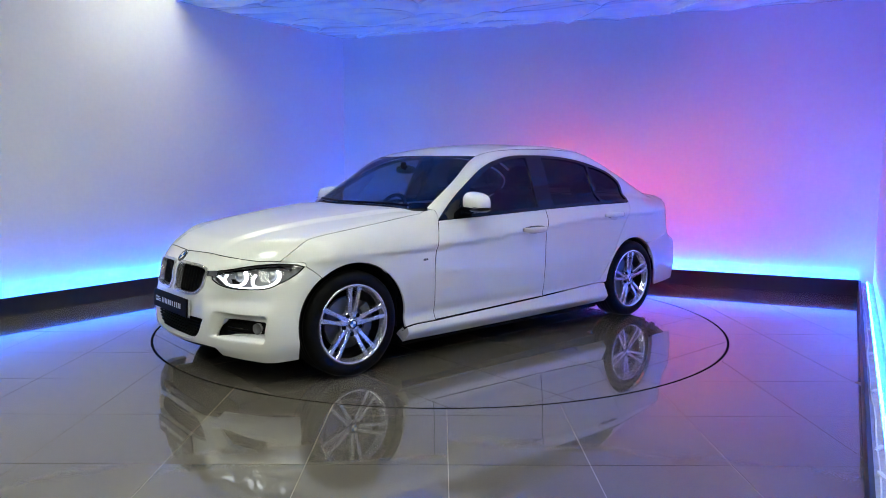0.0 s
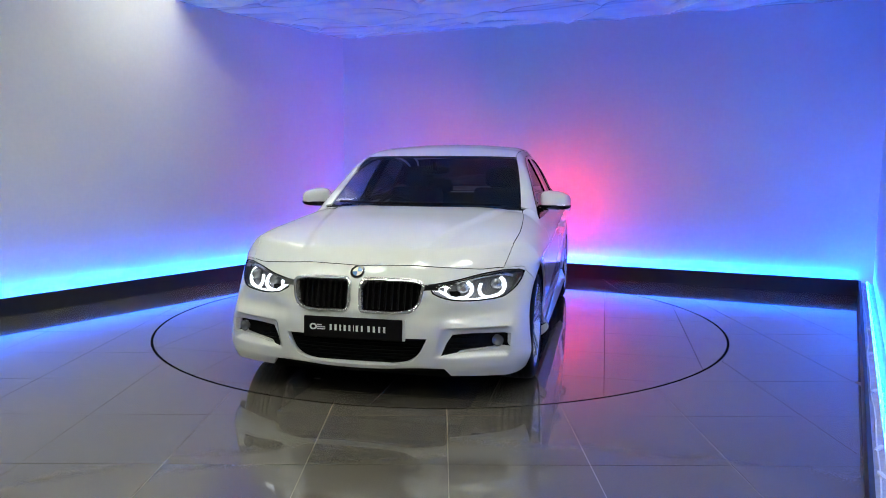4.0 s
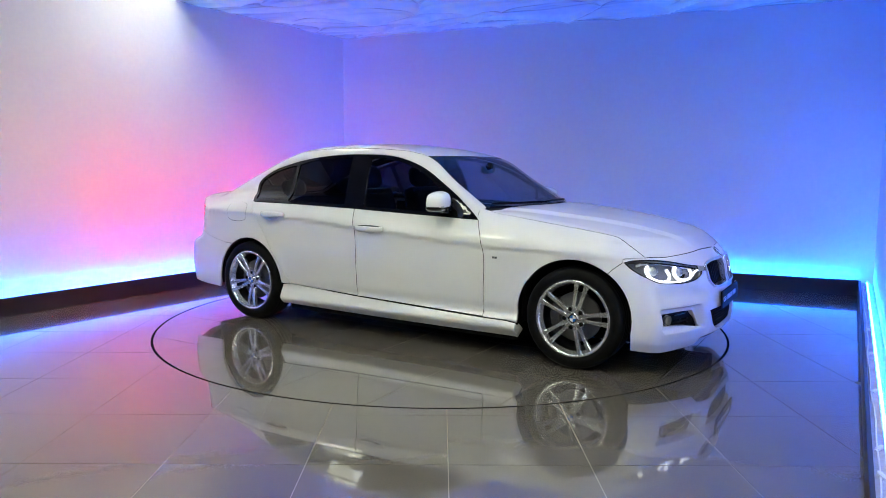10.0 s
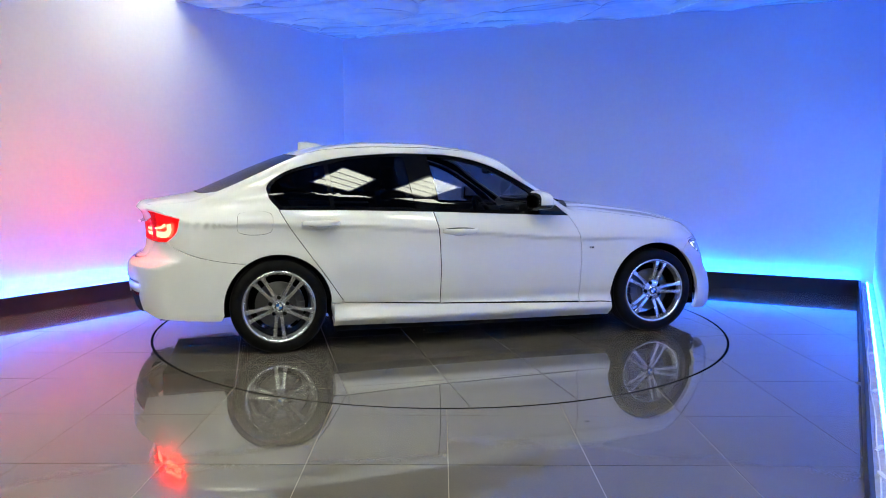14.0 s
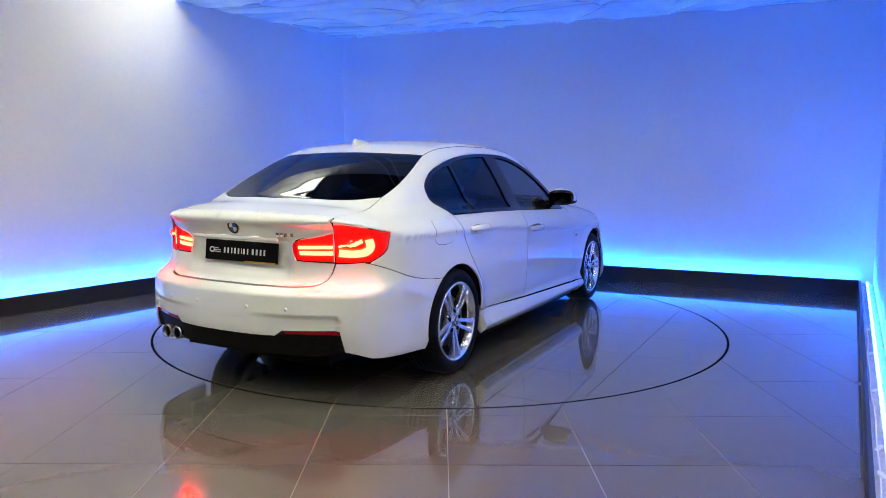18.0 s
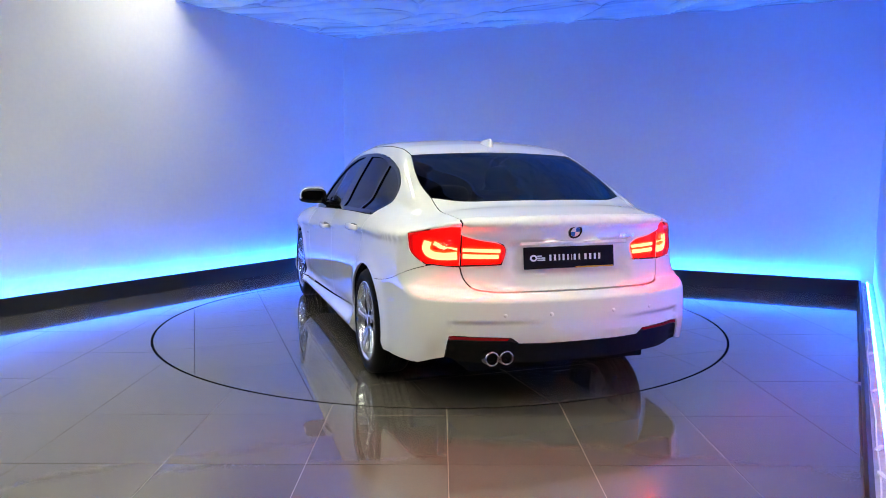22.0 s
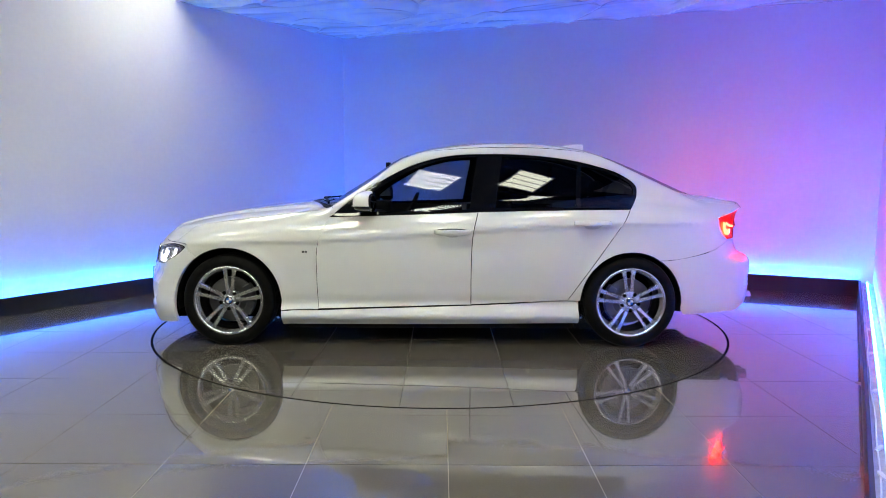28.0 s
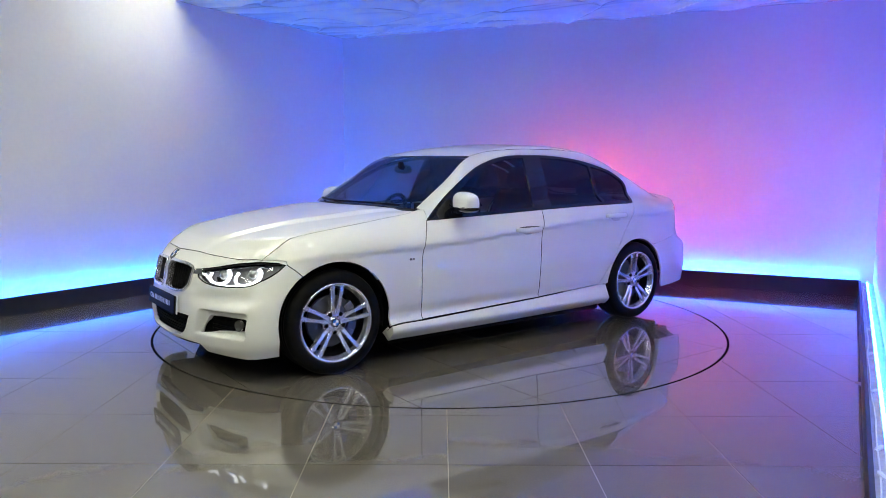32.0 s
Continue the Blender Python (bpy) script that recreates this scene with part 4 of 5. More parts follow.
for s in (1, -1):
    bm = bmesh.new()
    box(bm, (-0.03, -0.006, -0.004), (0.03, 0.006, 0.004), 0.002, facing((-2.302, s * 0.12, 0.862)))
    part("plate_lamp", bm, material("plate lamp glow", (0.9, 0.9, 0.9), 0.4, emit=(1.0, 0.97, 0.9), power=8.0), car, "small lit plate lamp")
bm = bmesh.new()
box(bm, (-0.31, -0.008, -0.002), (0.31, 0.008, 0.016), 0.004, facing((-2.334, 0.0, 0.872)))
part("boot_strip", bm, PAINT, car)

# ---- kidney grilles, lower intake, fog pockets ----
SATIN = material("satin chrome", (0.82, 0.82, 0.84), 0.26, 0.8)
for s, ring in ((1, kidney), (-1, kidney[::-1] * flip)):
    v, n, f = panel_data("nose", ring, lift=-0.06, depth=0.01, gap=0.0)
    grille = part("kidney_grille", mesh_from("kidney_grille", v, f, DARK, normals=n), None, car, "black kidney-shaped grille in a chrome frame")
    thick = inset(dense(ring, 0.012), -0.005)
    v, n, f = panel_data("nose", thick, holes=[inset(dense(ring, 0.012), 0.008)], lift=0.011, depth=0.04, gap=0.0, res=0.012)
    part("frame", mesh_from("frame", v, f, SATIN, normals=n), None, grille, "chrome frame")
    for k in range(9):
        y = s * (0.055 + k * 0.0335)
        zt, zb = (0.655 if k < 8 else 0.645), (0.512 if k < 8 else 0.535)
        a, b = Vector(from_front(y, zb)), Vector(from_front(y, zt))
        bm = bmesh.new()
        box(bm, (-0.0045, -0.014, -(b - a).length / 2), (0.0045, 0.012, (b - a).length / 2), 0.003, look((a + b) / 2 - Vector((0.034, 0, 0)), b - Vector((0.034, 0, 0))))
        part("slat", bm, BLACK_MATT, grille)
v, n, f = panel_data("nose", intake, lift=-0.05, depth=0.01, gap=0.0)
lower = part("lower_grille", mesh_from("lower_grille", v, f, DARK, normals=n), None, car, "black mesh lower air intake")
for k in range(7):
    z = 0.242 + k * 0.019
    w = float(np.interp(z, [0.225, 0.25, 0.285, 0.335, 0.372], [0.14, 0.285, 0.335, 0.365, 0.38]))
    ring = stroke("nose", "f", [(-w, z), (-w / 2, z), (0.001, z), (w / 2, z), (w, z)], 0.005)
    v, n, f = panel_data("nose", ring, lift=-0.022, depth=0.012, gap=0.0, res=0.03)
    part("bar", mesh_from("bar", v, f, DARK, normals=n), None, lower)
ring = stroke("nose", "f", [(-0.44, 0.198), (-0.2, 0.185), (0.001, 0.180), (0.2, 0.185), (0.44, 0.198)], 0.03)
panel("splitter", "nose", ring, BLACK_MATT, car, lift=-0.02, depth=0.05, label="black lower lip")
for s in (1, -1):
    ring = fog if s > 0 else fog[::-1] * flip
    v, n, f = panel_data("nose", ring, lift=-0.045, depth=0.01, gap=0.0)
    pocket = part("fog_pocket", mesh_from("fog_pocket", v, f, BLACK_MATT, normals=n), None, car, "black side intake with a fog lamp")
    p = from_front(s * 0.722, 0.347)
    m = Matrix.Translation(Vector(p) + Vector((-0.018, 0, 0))) @ pose(0, 0, 0, 0, 0, s * 20) @ pose(0, 0, 0, 0, 90, 0) @ pose(0, 0, 0, 90, 0, 0)
    bm = bmesh.new()
    lathe(bm, [(0.0, -0.004), (0.016, -0.002), (0.026, 0.006), (0.030, 0.012), (0.032, 0.03)], 28, m)
    bmesh.ops.recalc_face_normals(bm, faces=bm.faces)
    part("fog_lamp", bm, material("fog lamp glass", (0.35, 0.36, 0.38), 0.08, 0.6, 0.8), pocket, "round clear fog lamp", True)
    for z in (0.30, 0.325, 0.362):
        ring = stroke("nose", "f", [(s * 0.50, z + 0.004), (s * 0.57, z + 0.002), (s * 0.64, z)], 0.005)
        v, n, f = panel_data("nose", ring, lift=-0.03, depth=0.01, gap=0.0)
        part("bar", mesh_from("bar", v, f, BLACK_GLOSS, normals=n), None, pocket)

# ---- headlights ----
lens = panel("headlight", "nose", head, LENS_CLEAR, car, both=True, lift=-0.002, depth=0.003, label="clear angular headlight with lit white light rings")
for ob in lens:
    ob.visible_shadow = False
panel("headlight_bowl", "nose", head, material("lamp housing", (0.26, 0.26, 0.28), 0.3, 0.4), lens[0], both=lens[1], lift=-0.055, depth=-0.05, gap=0.0)
OUTER_RING = [(0.738, 0.676), (0.757, 0.655), (0.763, 0.625), (0.752, 0.600), (0.715, 0.582), (0.672, 0.580), (0.648, 0.596), (0.640, 0.620), (0.646, 0.648)]
INNER_RING = [(0.578, 0.660), (0.598, 0.640), (0.602, 0.610), (0.584, 0.586), (0.550, 0.577), (0.505, 0.578), (0.482, 0.592), (0.470, 0.612), (0.478, 0.636)]
for pts in (OUTER_RING, INNER_RING):
    panel("light_ring", "nose", stroke("nose", "f", pts, 0.0130, 0.009), HEAD_GLOW, lens[0], both=lens[1], lift=-0.022, depth=0.012, res=0.008, gap=0.0)
    panel("ring_bezel", "nose", stroke("nose", "f", pts, 0.021, 0.016), CHROME, lens[0], both=lens[1], lift=-0.032, depth=0.012, res=0.012, gap=0.0)
panel("light_bar", "nose", stroke("nose", "f", [(0.735, 0.583), (0.66, 0.571), (0.56, 0.569), (0.49, 0.580)], 0.007), HEAD_GLOW, lens[0], both=lens[1], lift=-0.019, depth=0.008, res=0.008, gap=0.0)
for y, z in ((0.700, 0.630), (0.538, 0.617)):
    p = from_front(y, z)
    bm = bmesh.new()
    bmesh.ops.create_uvsphere(bm, u_segments=24, v_segments=14, radius=0.034, matrix=Matrix.Translation(Vector(p) - Vector((0.055, 0, 0))))
    both_sides("projector", bm, material("projector glass", (0.55, 0.57, 0.6), 0.06, 0.6, 1.0), lens, "", True)
panel("light_blade", "nose", stroke("nose", "f", [(0.402, 0.622), (0.435, 0.618), (0.462, 0.602), (0.490, 0.588)], 0.007, 0.012), HEAD_GLOW, lens[0], both=lens[1], lift=-0.020, depth=0.010, res=0.008, gap=0.0)
panel("lamp_seal", "nose", head, BLACK_GLOSS, lens[0], both=lens[1], holes=[inset(dense(head, 0.012), 0.006)], lift=0.0005, depth=0.01, res=0.012, gap=0.001)
panel("brow", "nose", stroke("nose", "f", [(0.80, 0.676), (0.735, 0.694), (0.638, 0.682), (0.50, 0.650), (0.42, 0.634)], 0.014), CHROME, lens[0], both=lens[1], lift=-0.025, depth=0.01, res=0.01, gap=0.0)
panel("lamp_link", "nose", stroke("nose", "f", [(0.43, 0.632), (0.395, 0.632), (0.352, 0.628)], 0.034, 0.026), CHROME, car, both=True, lift=0.003, depth=0.012, res=0.01, gap=0.0, label="chrome link between headlight and grille")

# ---- tail lights ----
ring = outline("tail", ("s", [(-2.215, 0.953), (-2.15, 0.940), (-2.02, 0.912)]), ("s", [(-2.02, 0.912), (-2.045, 0.82), (-2.115, 0.752)]), ("r", [(0.714, 0.752), (0.66, 0.748), (0.5925, 0.748)]), ("r", [(0.5925, 0.748), (0.596, 0.953)]))
outer = panel("tail_light", "tail", ring, LENS_RED, car, both=True, label="glowing red tail light", res=0.02, depth=0.003)
panel("lamp_bowl", "tail", ring, LAMP_RED, outer[0], both=outer[1], lift=-0.030, depth=-0.027, gap=0.003, res=0.02)
ring = outline("tail", ("r", [(0.588, 0.910), (0.50, 0.886), (0.395, 0.865), (0.368, 0.845), (0.368, 0.81), (0.392, 0.759)]), ("r", [(0.392, 0.759), (0.5885, 0.751)]), ("r", [(0.5885, 0.751), (0.590, 0.910)]))
inner = panel("boot_light", "tail", ring, LENS_RED, car, both=True, label="glowing red tail light on the boot lid", res=0.02, depth=0.003)
panel("lamp_bowl", "tail", ring, LAMP_RED, inner[0], both=inner[1], lift=-0.030, depth=-0.027, gap=0.003, res=0.02)
for pts, w in (([(0.738, 0.872), (0.746, 0.835), (0.728, 0.805), (0.68, 0.795), (0.606, 0.799)], 0.036), ([(0.712, 0.866), (0.672, 0.842), (0.606, 0.831)], 0.020)):
    panel("light_bar", "tail", stroke("tail", "r", pts, w), TAIL_GLOW, outer[0], both=outer[1], lift=-0.018, depth=0.003, res=0.012, gap=0.0)
for pts, w in (([(0.394, 0.826), (0.50, 0.829), (0.580, 0.831)], 0.018), ([(0.402, 0.797), (0.50, 0.798), (0.580, 0.799)], 0.022)):
    panel("light_bar", "tail", stroke("tail", "r", pts, w), TAIL_GLOW, inner[0], both=inner[1], lift=-0.018, depth=0.003, res=0.012, gap=0.0)

# ---- boot lip, bumper details, exhaust, aerial ----
for y in (0.484, 0.405):
    bm = bmesh.new()
    lathe(bm, [(0.028, 0.12), (0.028, 0.002), (0.031, -0.004), (0.036, -0.004), (0.0385, 0.002), (0.0385, 0.20)], 36, pose(-2.400, y, 0.302, 0, 0, -90))
    bmesh.ops.recalc_face_normals(bm, faces=bm.faces)
    part("exhaust_pipe", bm, material("exhaust steel", (0.45, 0.45, 0.46), 0.16, 1.0), car, "round chrome exhaust pipe", True)
    bm = bmesh.new()
    lathe(bm, [(0.0, 0.03), (0.030, 0.03)], 24, pose(-2.400, y, 0.302, 0, 0, -90))
    part("exhaust_bore", bm, DARK, car)
rows = []
bm = bmesh.new()
for k in range(9):
    u = k / 8
    p = Vector(from_top(-1.215 + 0.185 * u, 0.0))
    h = 0.058 * (1 - u) ** 0.85 * (1 if k else 0.93) + 0.004
    w = 0.026 * math.sin(math.pi * (0.22 + 0.74 * u)) ** 0.6
    rows.append([bm.verts.new(p + Vector((dx * h, y * w, z * h - 0.004))) for y, z, dx in ((-1, 0, 0), (-0.8, 0.25, 0), (-0.42, 0.85, 0), (0, 1, 0), (0.42, 0.85, 0), (0.8, 0.25, 0), (1, 0, 0))])
for a, b in zip(rows[:-1], rows[1:]):
    for i in range(6):
        bm.faces.new((a[i], a[i + 1], b[i + 1], b[i]))
bm.faces.new(rows[0][::-1])
bmesh.ops.recalc_face_normals(bm, faces=bm.faces)
part("roof_aerial", bm, PAINT, car, "white shark-fin aerial", True)
for y in (0.18, 0.42, -0.18, -0.42):
    bm = bmesh.new()
    lathe(bm, [(0.0, -0.0008), (0.010, -0.0006), (0.011, 0.003)], 20, facing(from_rear(y, 0.52)) @ pose(0, 0, 0, -90, 0, 0))
    bmesh.ops.recalc_face_normals(bm, faces=bm.faces)
    part("parking_sensor", bm, PAINT, car, smooth=True)


# ---- door mirrors ----
def door_mirror():
    bm = bmesh.new()
    blob(bm, pose(0.440, 0.914, 1.018, 0, 0, -12), (0.074, 0.108, 0.070), 4, 2.9)
    for v in bm.verts:
        if v.co.x < 0.398:
            v.co.x = 0.398 + (v.co.x - 0.398) * 0.12
        v.co.z += (v.co.y - 0.918) * -0.10 - 0.10 * max(0.0, v.co.x - 0.44)
        if v.co.z < 0.986:
            v.co.z = 0.986
    both = both_sides("mirror_cap", bm, PAINT, car_pair, "white door mirror cap", True)
    bm = bmesh.new()
    blob(bm, pose(0.437, 0.912, 0.985, 0, 0, -12), (0.076, 0.116, 0.032), 4, 2.5)
    for v in bm.verts:
        if v.co.x < 0.396:
            v.co.x = 0.396 + (v.co.x - 0.396) * 0.12
        if v.co.z > 0.989:
            v.co.z = 0.989
    both_sides("mirror_base", bm, BLACK_GLOSS, both, "", True)
    bm = bmesh.new()
    for k in range(5):
        u = k / 4
        box(bm, (0.40 - 0.01 * u, 0.775 + 0.028 * k, 0.930 + 0.026 * math.sin(u * 1.5)), (0.47 - 0.02 * u, 0.806 + 0.028 * k, 0.958 + 0.022 * math.sin(u * 1.5)), 0.005)
    both_sides("mirror_arm", bm, BLACK_GLOSS, both)
    bm = bmesh.new()
    blob(bm, pose(0.392, 0.912, 1.012, 0, 0, -8), (0.010, 0.104, 0.062), 4, 3.0)
    both_sides("mirror_rim", bm, BLACK_GLOSS, both, "", True)
    bm = bmesh.new()
    blob(bm, pose(0.3855, 0.912, 1.012, 0, 0, -8), (0.005, 0.090, 0.050), 4, 3.6)
    # a dark showroom reflection is put into the glass as near-black colour
    both_sides("mirror_glass", bm, material("mirror with painted dark reflection", (0.035, 0.036, 0.04), 0.02, 1.0), both, "mirror glass", True)
    bm = bmesh.new()
    box(bm, (-0.004, -0.07, -0.003), (0.004, 0.07, 0.003), 0.002, pose(0.507, 0.935, 0.991, 0, 0, -14))
    both_sides("side_repeater", bm, CHROME, both)


door_mirror()


# ---- wheels ----
def spoke_mesh():
    """One twin spoke, pointing along +z of the wheel, axle along y (outward is +y)."""
    bm = bmesh.new()
    for s in (-1, 1):
        rows = []
        for r, off, hw, face, deep in ((0.040, 0.013, 0.018, -0.020, 0.045), (0.072, 0.0160, 0.0145, -0.021, 0.042), (0.105, 0.0205, 0.0120, -0.016, 0.038), (0.15, 0.0255, 0.0124, -0.009, 0.034), (0.195, 0.0300, 0.0136, -0.004, 0.032), (0.224, 0.0335, 0.0180, -0.003, 0.032)):
            c = s * off
            prof = ((-hw, -deep), (-hw, -0.006), (-hw * 0.72, 0.0), (hw * 0.72, 0.0), (hw, -0.006), (hw, -deep))
            rows.append([bm.verts.new((c + x, face + y, r)) for x, y in prof])
        for a, b in zip(rows[:-1], rows[1:]):
            for i in range(6):
                bm.faces.new((a[i], a[(i + 1) % 6], b[(i + 1) % 6], b[i]))
        bm.faces.new(rows[0])
        bm.faces.new(rows[-1][::-1])
    bmesh.ops.recalc_face_normals(bm, faces=bm.faces)
    me = bpy.data.meshes.new("spoke")
    bm.to_mesh(me)
    bm.free()
    me.materials.append(ALLOY)
    return me


SPOKE = spoke_mesh()
# near-black: the shadow behind the spokes is put into the barrel's colour
SHADED_BARREL = material("shaded wheel barrel", (0.012, 0.012, 0.014), 0.5, 0.6)


def wheel(x, y, s, turn):
    """A wheel whose face lies at y; s: +1 on the left. It is built facing +y."""
    bm = bmesh.new()
    prof = [(0.238, -0.012), (0.246, -0.002), (0.262, 0.006), (0.285, 0.005), (0.305, -0.004), (0.316, -0.018), (0.3195, -0.035)]
    for g in (-0.058, -0.092, -0.128, -0.162):
        prof += [(0.3215, g + 0.012), (0.3215, g + 0.004), (0.314, g + 0.003), (0.314, g - 0.003), (0.3215, g - 0.004)]
    prof += [(0.3195, -0.190), (0.310, -0.208), (0.285, -0.222), (0.246, -0.216), (0.238, -0.205)]
    lathe(bm, prof, 72)
    bmesh.ops.recalc_face_normals(bm, faces=bm.faces)
    m = pose(x, y, HUB_Z, 0, 0, 0 if s > 0 else 180)
    top = part("wheel", bm, RUBBER, car, "five twin-spoke silver alloy wheel with a black tyre", True)
    top.matrix_basis = m
    bm = bmesh.new()
    lathe(bm, [(0.212, -0.042), (0.217, -0.030), (0.224, -0.010), (0.229, -0.001), (0.236, 0.003), (0.243, 0.001), (0.245, -0.006), (0.243, -0.02)], 64)
    bmesh.ops.recalc_face_normals(bm, faces=bm.faces)
    part("rim", bm, ALLOY, top, "", True)
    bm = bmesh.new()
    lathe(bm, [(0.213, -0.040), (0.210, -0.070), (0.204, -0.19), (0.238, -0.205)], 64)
    part("barrel", bm, SHADED_BARREL, top, "", True)
    for k in range(5):
        ob = new("spoke", SPOKE)
        ob.parent, ob.matrix_basis = top, pose(0, 0, 0, 0, turn + 72 * k, 0)
    bm = bmesh.new()
    lathe(bm, [(0.0, -0.016), (0.026, -0.017), (0.033, -0.021), (0.036, -0.030), (0.066, -0.026), (0.076, -0.034), (0.078, -0.065), (0.0, -0.066)], 40)
    bmesh.ops.recalc_face_normals(bm, faces=bm.faces)
    part("hub", bm, ALLOY, top, "", True)
    bm = bmesh.new()
    lathe(bm, [(0.0, -0.0135), (0.026, -0.0145), (0.031, -0.018)], 32)
    bmesh.ops.recalc_face_normals(bm, faces=bm.faces)
    part("hub_cap", bm, BLACK_GLOSS, top, "blue and white round hub cap", True)
    for k, mat in enumerate((BADGE_BLUE, PLATE_WHITE, BADGE_BLUE, PLATE_WHITE)):
        bm = bmesh.new()
        pts = [(0, 0)] + [(0.020 * math.cos(a), 0.020 * math.sin(a)) for a in np.linspace(k * math.pi / 2, (k + 1) * math.pi / 2, 7)]
        bm.faces.new([bm.verts.new((px, -0.0128, pz)) for px, pz in pts][::-1])
        part("cap_field", bm, mat, top)
    bm = bmesh.new()
    lathe(bm, [(0.027, -0.0130), (0.031, -0.0165)], 32)
    part("cap_ring", bm, CHROME, top)
    for k in range(5):
        bm = bmesh.new()
        a = radians(turn + 36 + 72 * k)
        lathe(bm, [(0.0, -0.0185), (0.0122, -0.0180), (0.0132, -0.0195), (0.0132, -0.040)], 16, pose(0.060 * math.sin(a), 0, 0.060 * math.cos(a)))
        part("wheel_bolt", bm, DARK, top)
    bm = bmesh.new()
    lathe(bm, [(0.06, -0.075), (0.155, -0.078), (0.158, -0.080), (0.158, -0.100), (0.06, -0.102)], 48)
    bmesh.ops.recalc_face_normals(bm, faces=bm.faces)
    part("brake_disc", bm, STEEL, top, "", True)
    bm = bmesh.new()
    back = -1 if x > 0 else 1
    for k in range(5):
        a = radians(-34 + 17 * k)
        box(bm, (-0.03, -0.118, -0.024), (0.03, -0.060, 0.024), 0.006, pose(s * back * 0.142 * math.cos(a), 0, 0.142 * math.sin(a), 0, -math.degrees(a) * s * back, 0))
    part("brake_caliper", bm, STEEL, top)
    # liner of the wheel arch
    bm = bmesh.new()
    rows = []
    for a in np.linspace(-12, 192, 30):
        c, q = math.cos(radians(a)), math.sin(radians(a))
        rows.append([bm.verts.new((x + r * c, s * w, HUB_Z + r * q)) for r, w in ((0.368 if x > 0 else 0.348, 0.872 if q > 0.3 else 0.815), (0.385, 0.84 if q > 0.3 else 0.80), (0.385, 0.56), (0.05, 0.54))])
    for a, b in zip(rows[:-1], rows[1:]):
        for i in range(3):
            bm.faces.new((a[i], a[i + 1], b[i + 1], b[i]))
    bmesh.ops.recalc_face_normals(bm, faces=bm.faces)
    part("wheel_arch_liner", bm, BLACK_MATT, car, "", True)


wheel(FRONT_AXLE, 0.884, 1, -3)
wheel(REAR_AXLE, 0.897, 1, 5)
wheel(FRONT_AXLE, -0.884, -1, -14)
wheel(REAR_AXLE, -0.897, -1, 36)

# ---- underside and cabin ----
for x0, x1, owners in ((-0.27, 0.68, front_doors), (-1.10, -0.31, rear_doors)):
    bm = bmesh.new()
    box(bm, (x0, 0.755, 0.34), (x1, 0.780, 0.925), 0.008)
    box(bm, (x0 + 0.12, 0.70, 0.66), (x1 - 0.15, 0.757, 0.71), 0.012)
    both_sides("door_card", bm, FABRIC, owners, "dark inner door trim")
bm = bmesh.new()
box(bm, (-1.02, -0.82, 0.118), (1.0, 0.82, 0.24))
box(bm, (1.0, -0.53, 0.135), (1.98, 0.53, 0.60))
box(bm, (-2.2, -0.53, 0.19), (-1.02, 0.53, 0.60))
part("underbody", bm, DARK, car, "black underside")
bm = bmesh.new()
box(bm, (-1.9, -0.62, 0.93), (-1.42, 0.62, 0.99), 0.01)
part("parcel_shelf", bm, FABRIC, car)
bm = bmesh.new()
box(bm, (0.38, -0.72, 0.60), (0.78, 0.72, 0.90), 0.05)
box(bm, (0.30, -0.66, 0.50), (0.60, 0.66, 0.80), 0.04)
box(bm, (0.36, -0.60, 0.86), (0.62, -0.24, 0.965), 0.03)
part("dashboard", bm, FABRIC, car, "dark dashboard")
bm = bmesh.new()
box(bm, (-0.55, -0.11, 0.25), (0.45, 0.11, 0.62), 0.03)
part("centre_console", bm, FABRIC, car)
for s in (1, -1):
    bm = bmesh.new()
    box(bm, (-0.42, s * 0.37 - 0.25, 0.36), (0.12, s * 0.37 + 0.25, 0.54), 0.05)
    seat = part("front_seat", bm, FABRIC, car, "dark upholstered front seat")
    bm = bmesh.new()
    box(bm, (-0.07, -0.23, 0.0), (0.07, 0.23, 0.62), 0.05, pose(-0.38, s * 0.37, 0.48, 0, -16, 0))
    part("backrest", bm, FABRIC, seat)
    bm = bmesh.new()
    blob(bm, pose(-0.565, s * 0.37, 1.17, 0, -14, 0), (0.055, 0.135, 0.095), 3, 3)
    part("headrest", bm, FABRIC, seat, "", True)
bm = bmesh.new()
box(bm, (-1.15, -0.66, 0.34), (-0.68, 0.66, 0.52), 0.05)
bench = part("rear_bench", bm, FABRIC, car, "dark upholstered rear bench")
bm = bmesh.new()
box(bm, (-0.07, -0.64, 0.0), (0.07, 0.64, 0.58), 0.05, pose(-1.14, 0, 0.46, 0, -24, 0))
part("backrest", bm, FABRIC, bench)
for y in (0.36, -0.36):
    bm = bmesh.new()
    blob(bm, pose(-1.40, y, 1.07, 0, -20, 0), (0.05, 0.13, 0.075), 3, 3)
    part("headrest", bm, FABRIC, bench, "", True)
bm = bmesh.new()
tilt = pose(0.20, -0.37, 0.86, 0, -24, 0)
ring_n = 32
for k in range(ring_n):
    a = 2 * math.pi * k / ring_n
    b = 2 * math.pi * (k + 1) / ring_n
    pa, pb = tilt @ Vector((0, 0.18 * math.cos(a), 0.18 * math.sin(a))), tilt @ Vector((0, 0.18 * math.cos(b), 0.18 * math.sin(b)))
    box(bm, (-0.014, -0.014, -0.02), (0.014, 0.014, 0.02), 0.006, look((pa + pb) / 2, pb))
box(bm, (-0.02, -0.16, -0.02), (0.01, 0.16, 0.03), 0.008, tilt)
box(bm, (-0.02, -0.025, -0.17), (0.01, 0.025, 0.02), 0.008, tilt)
blob(bm, tilt, (0.03, 0.075, 0.065), 3, 2.6)
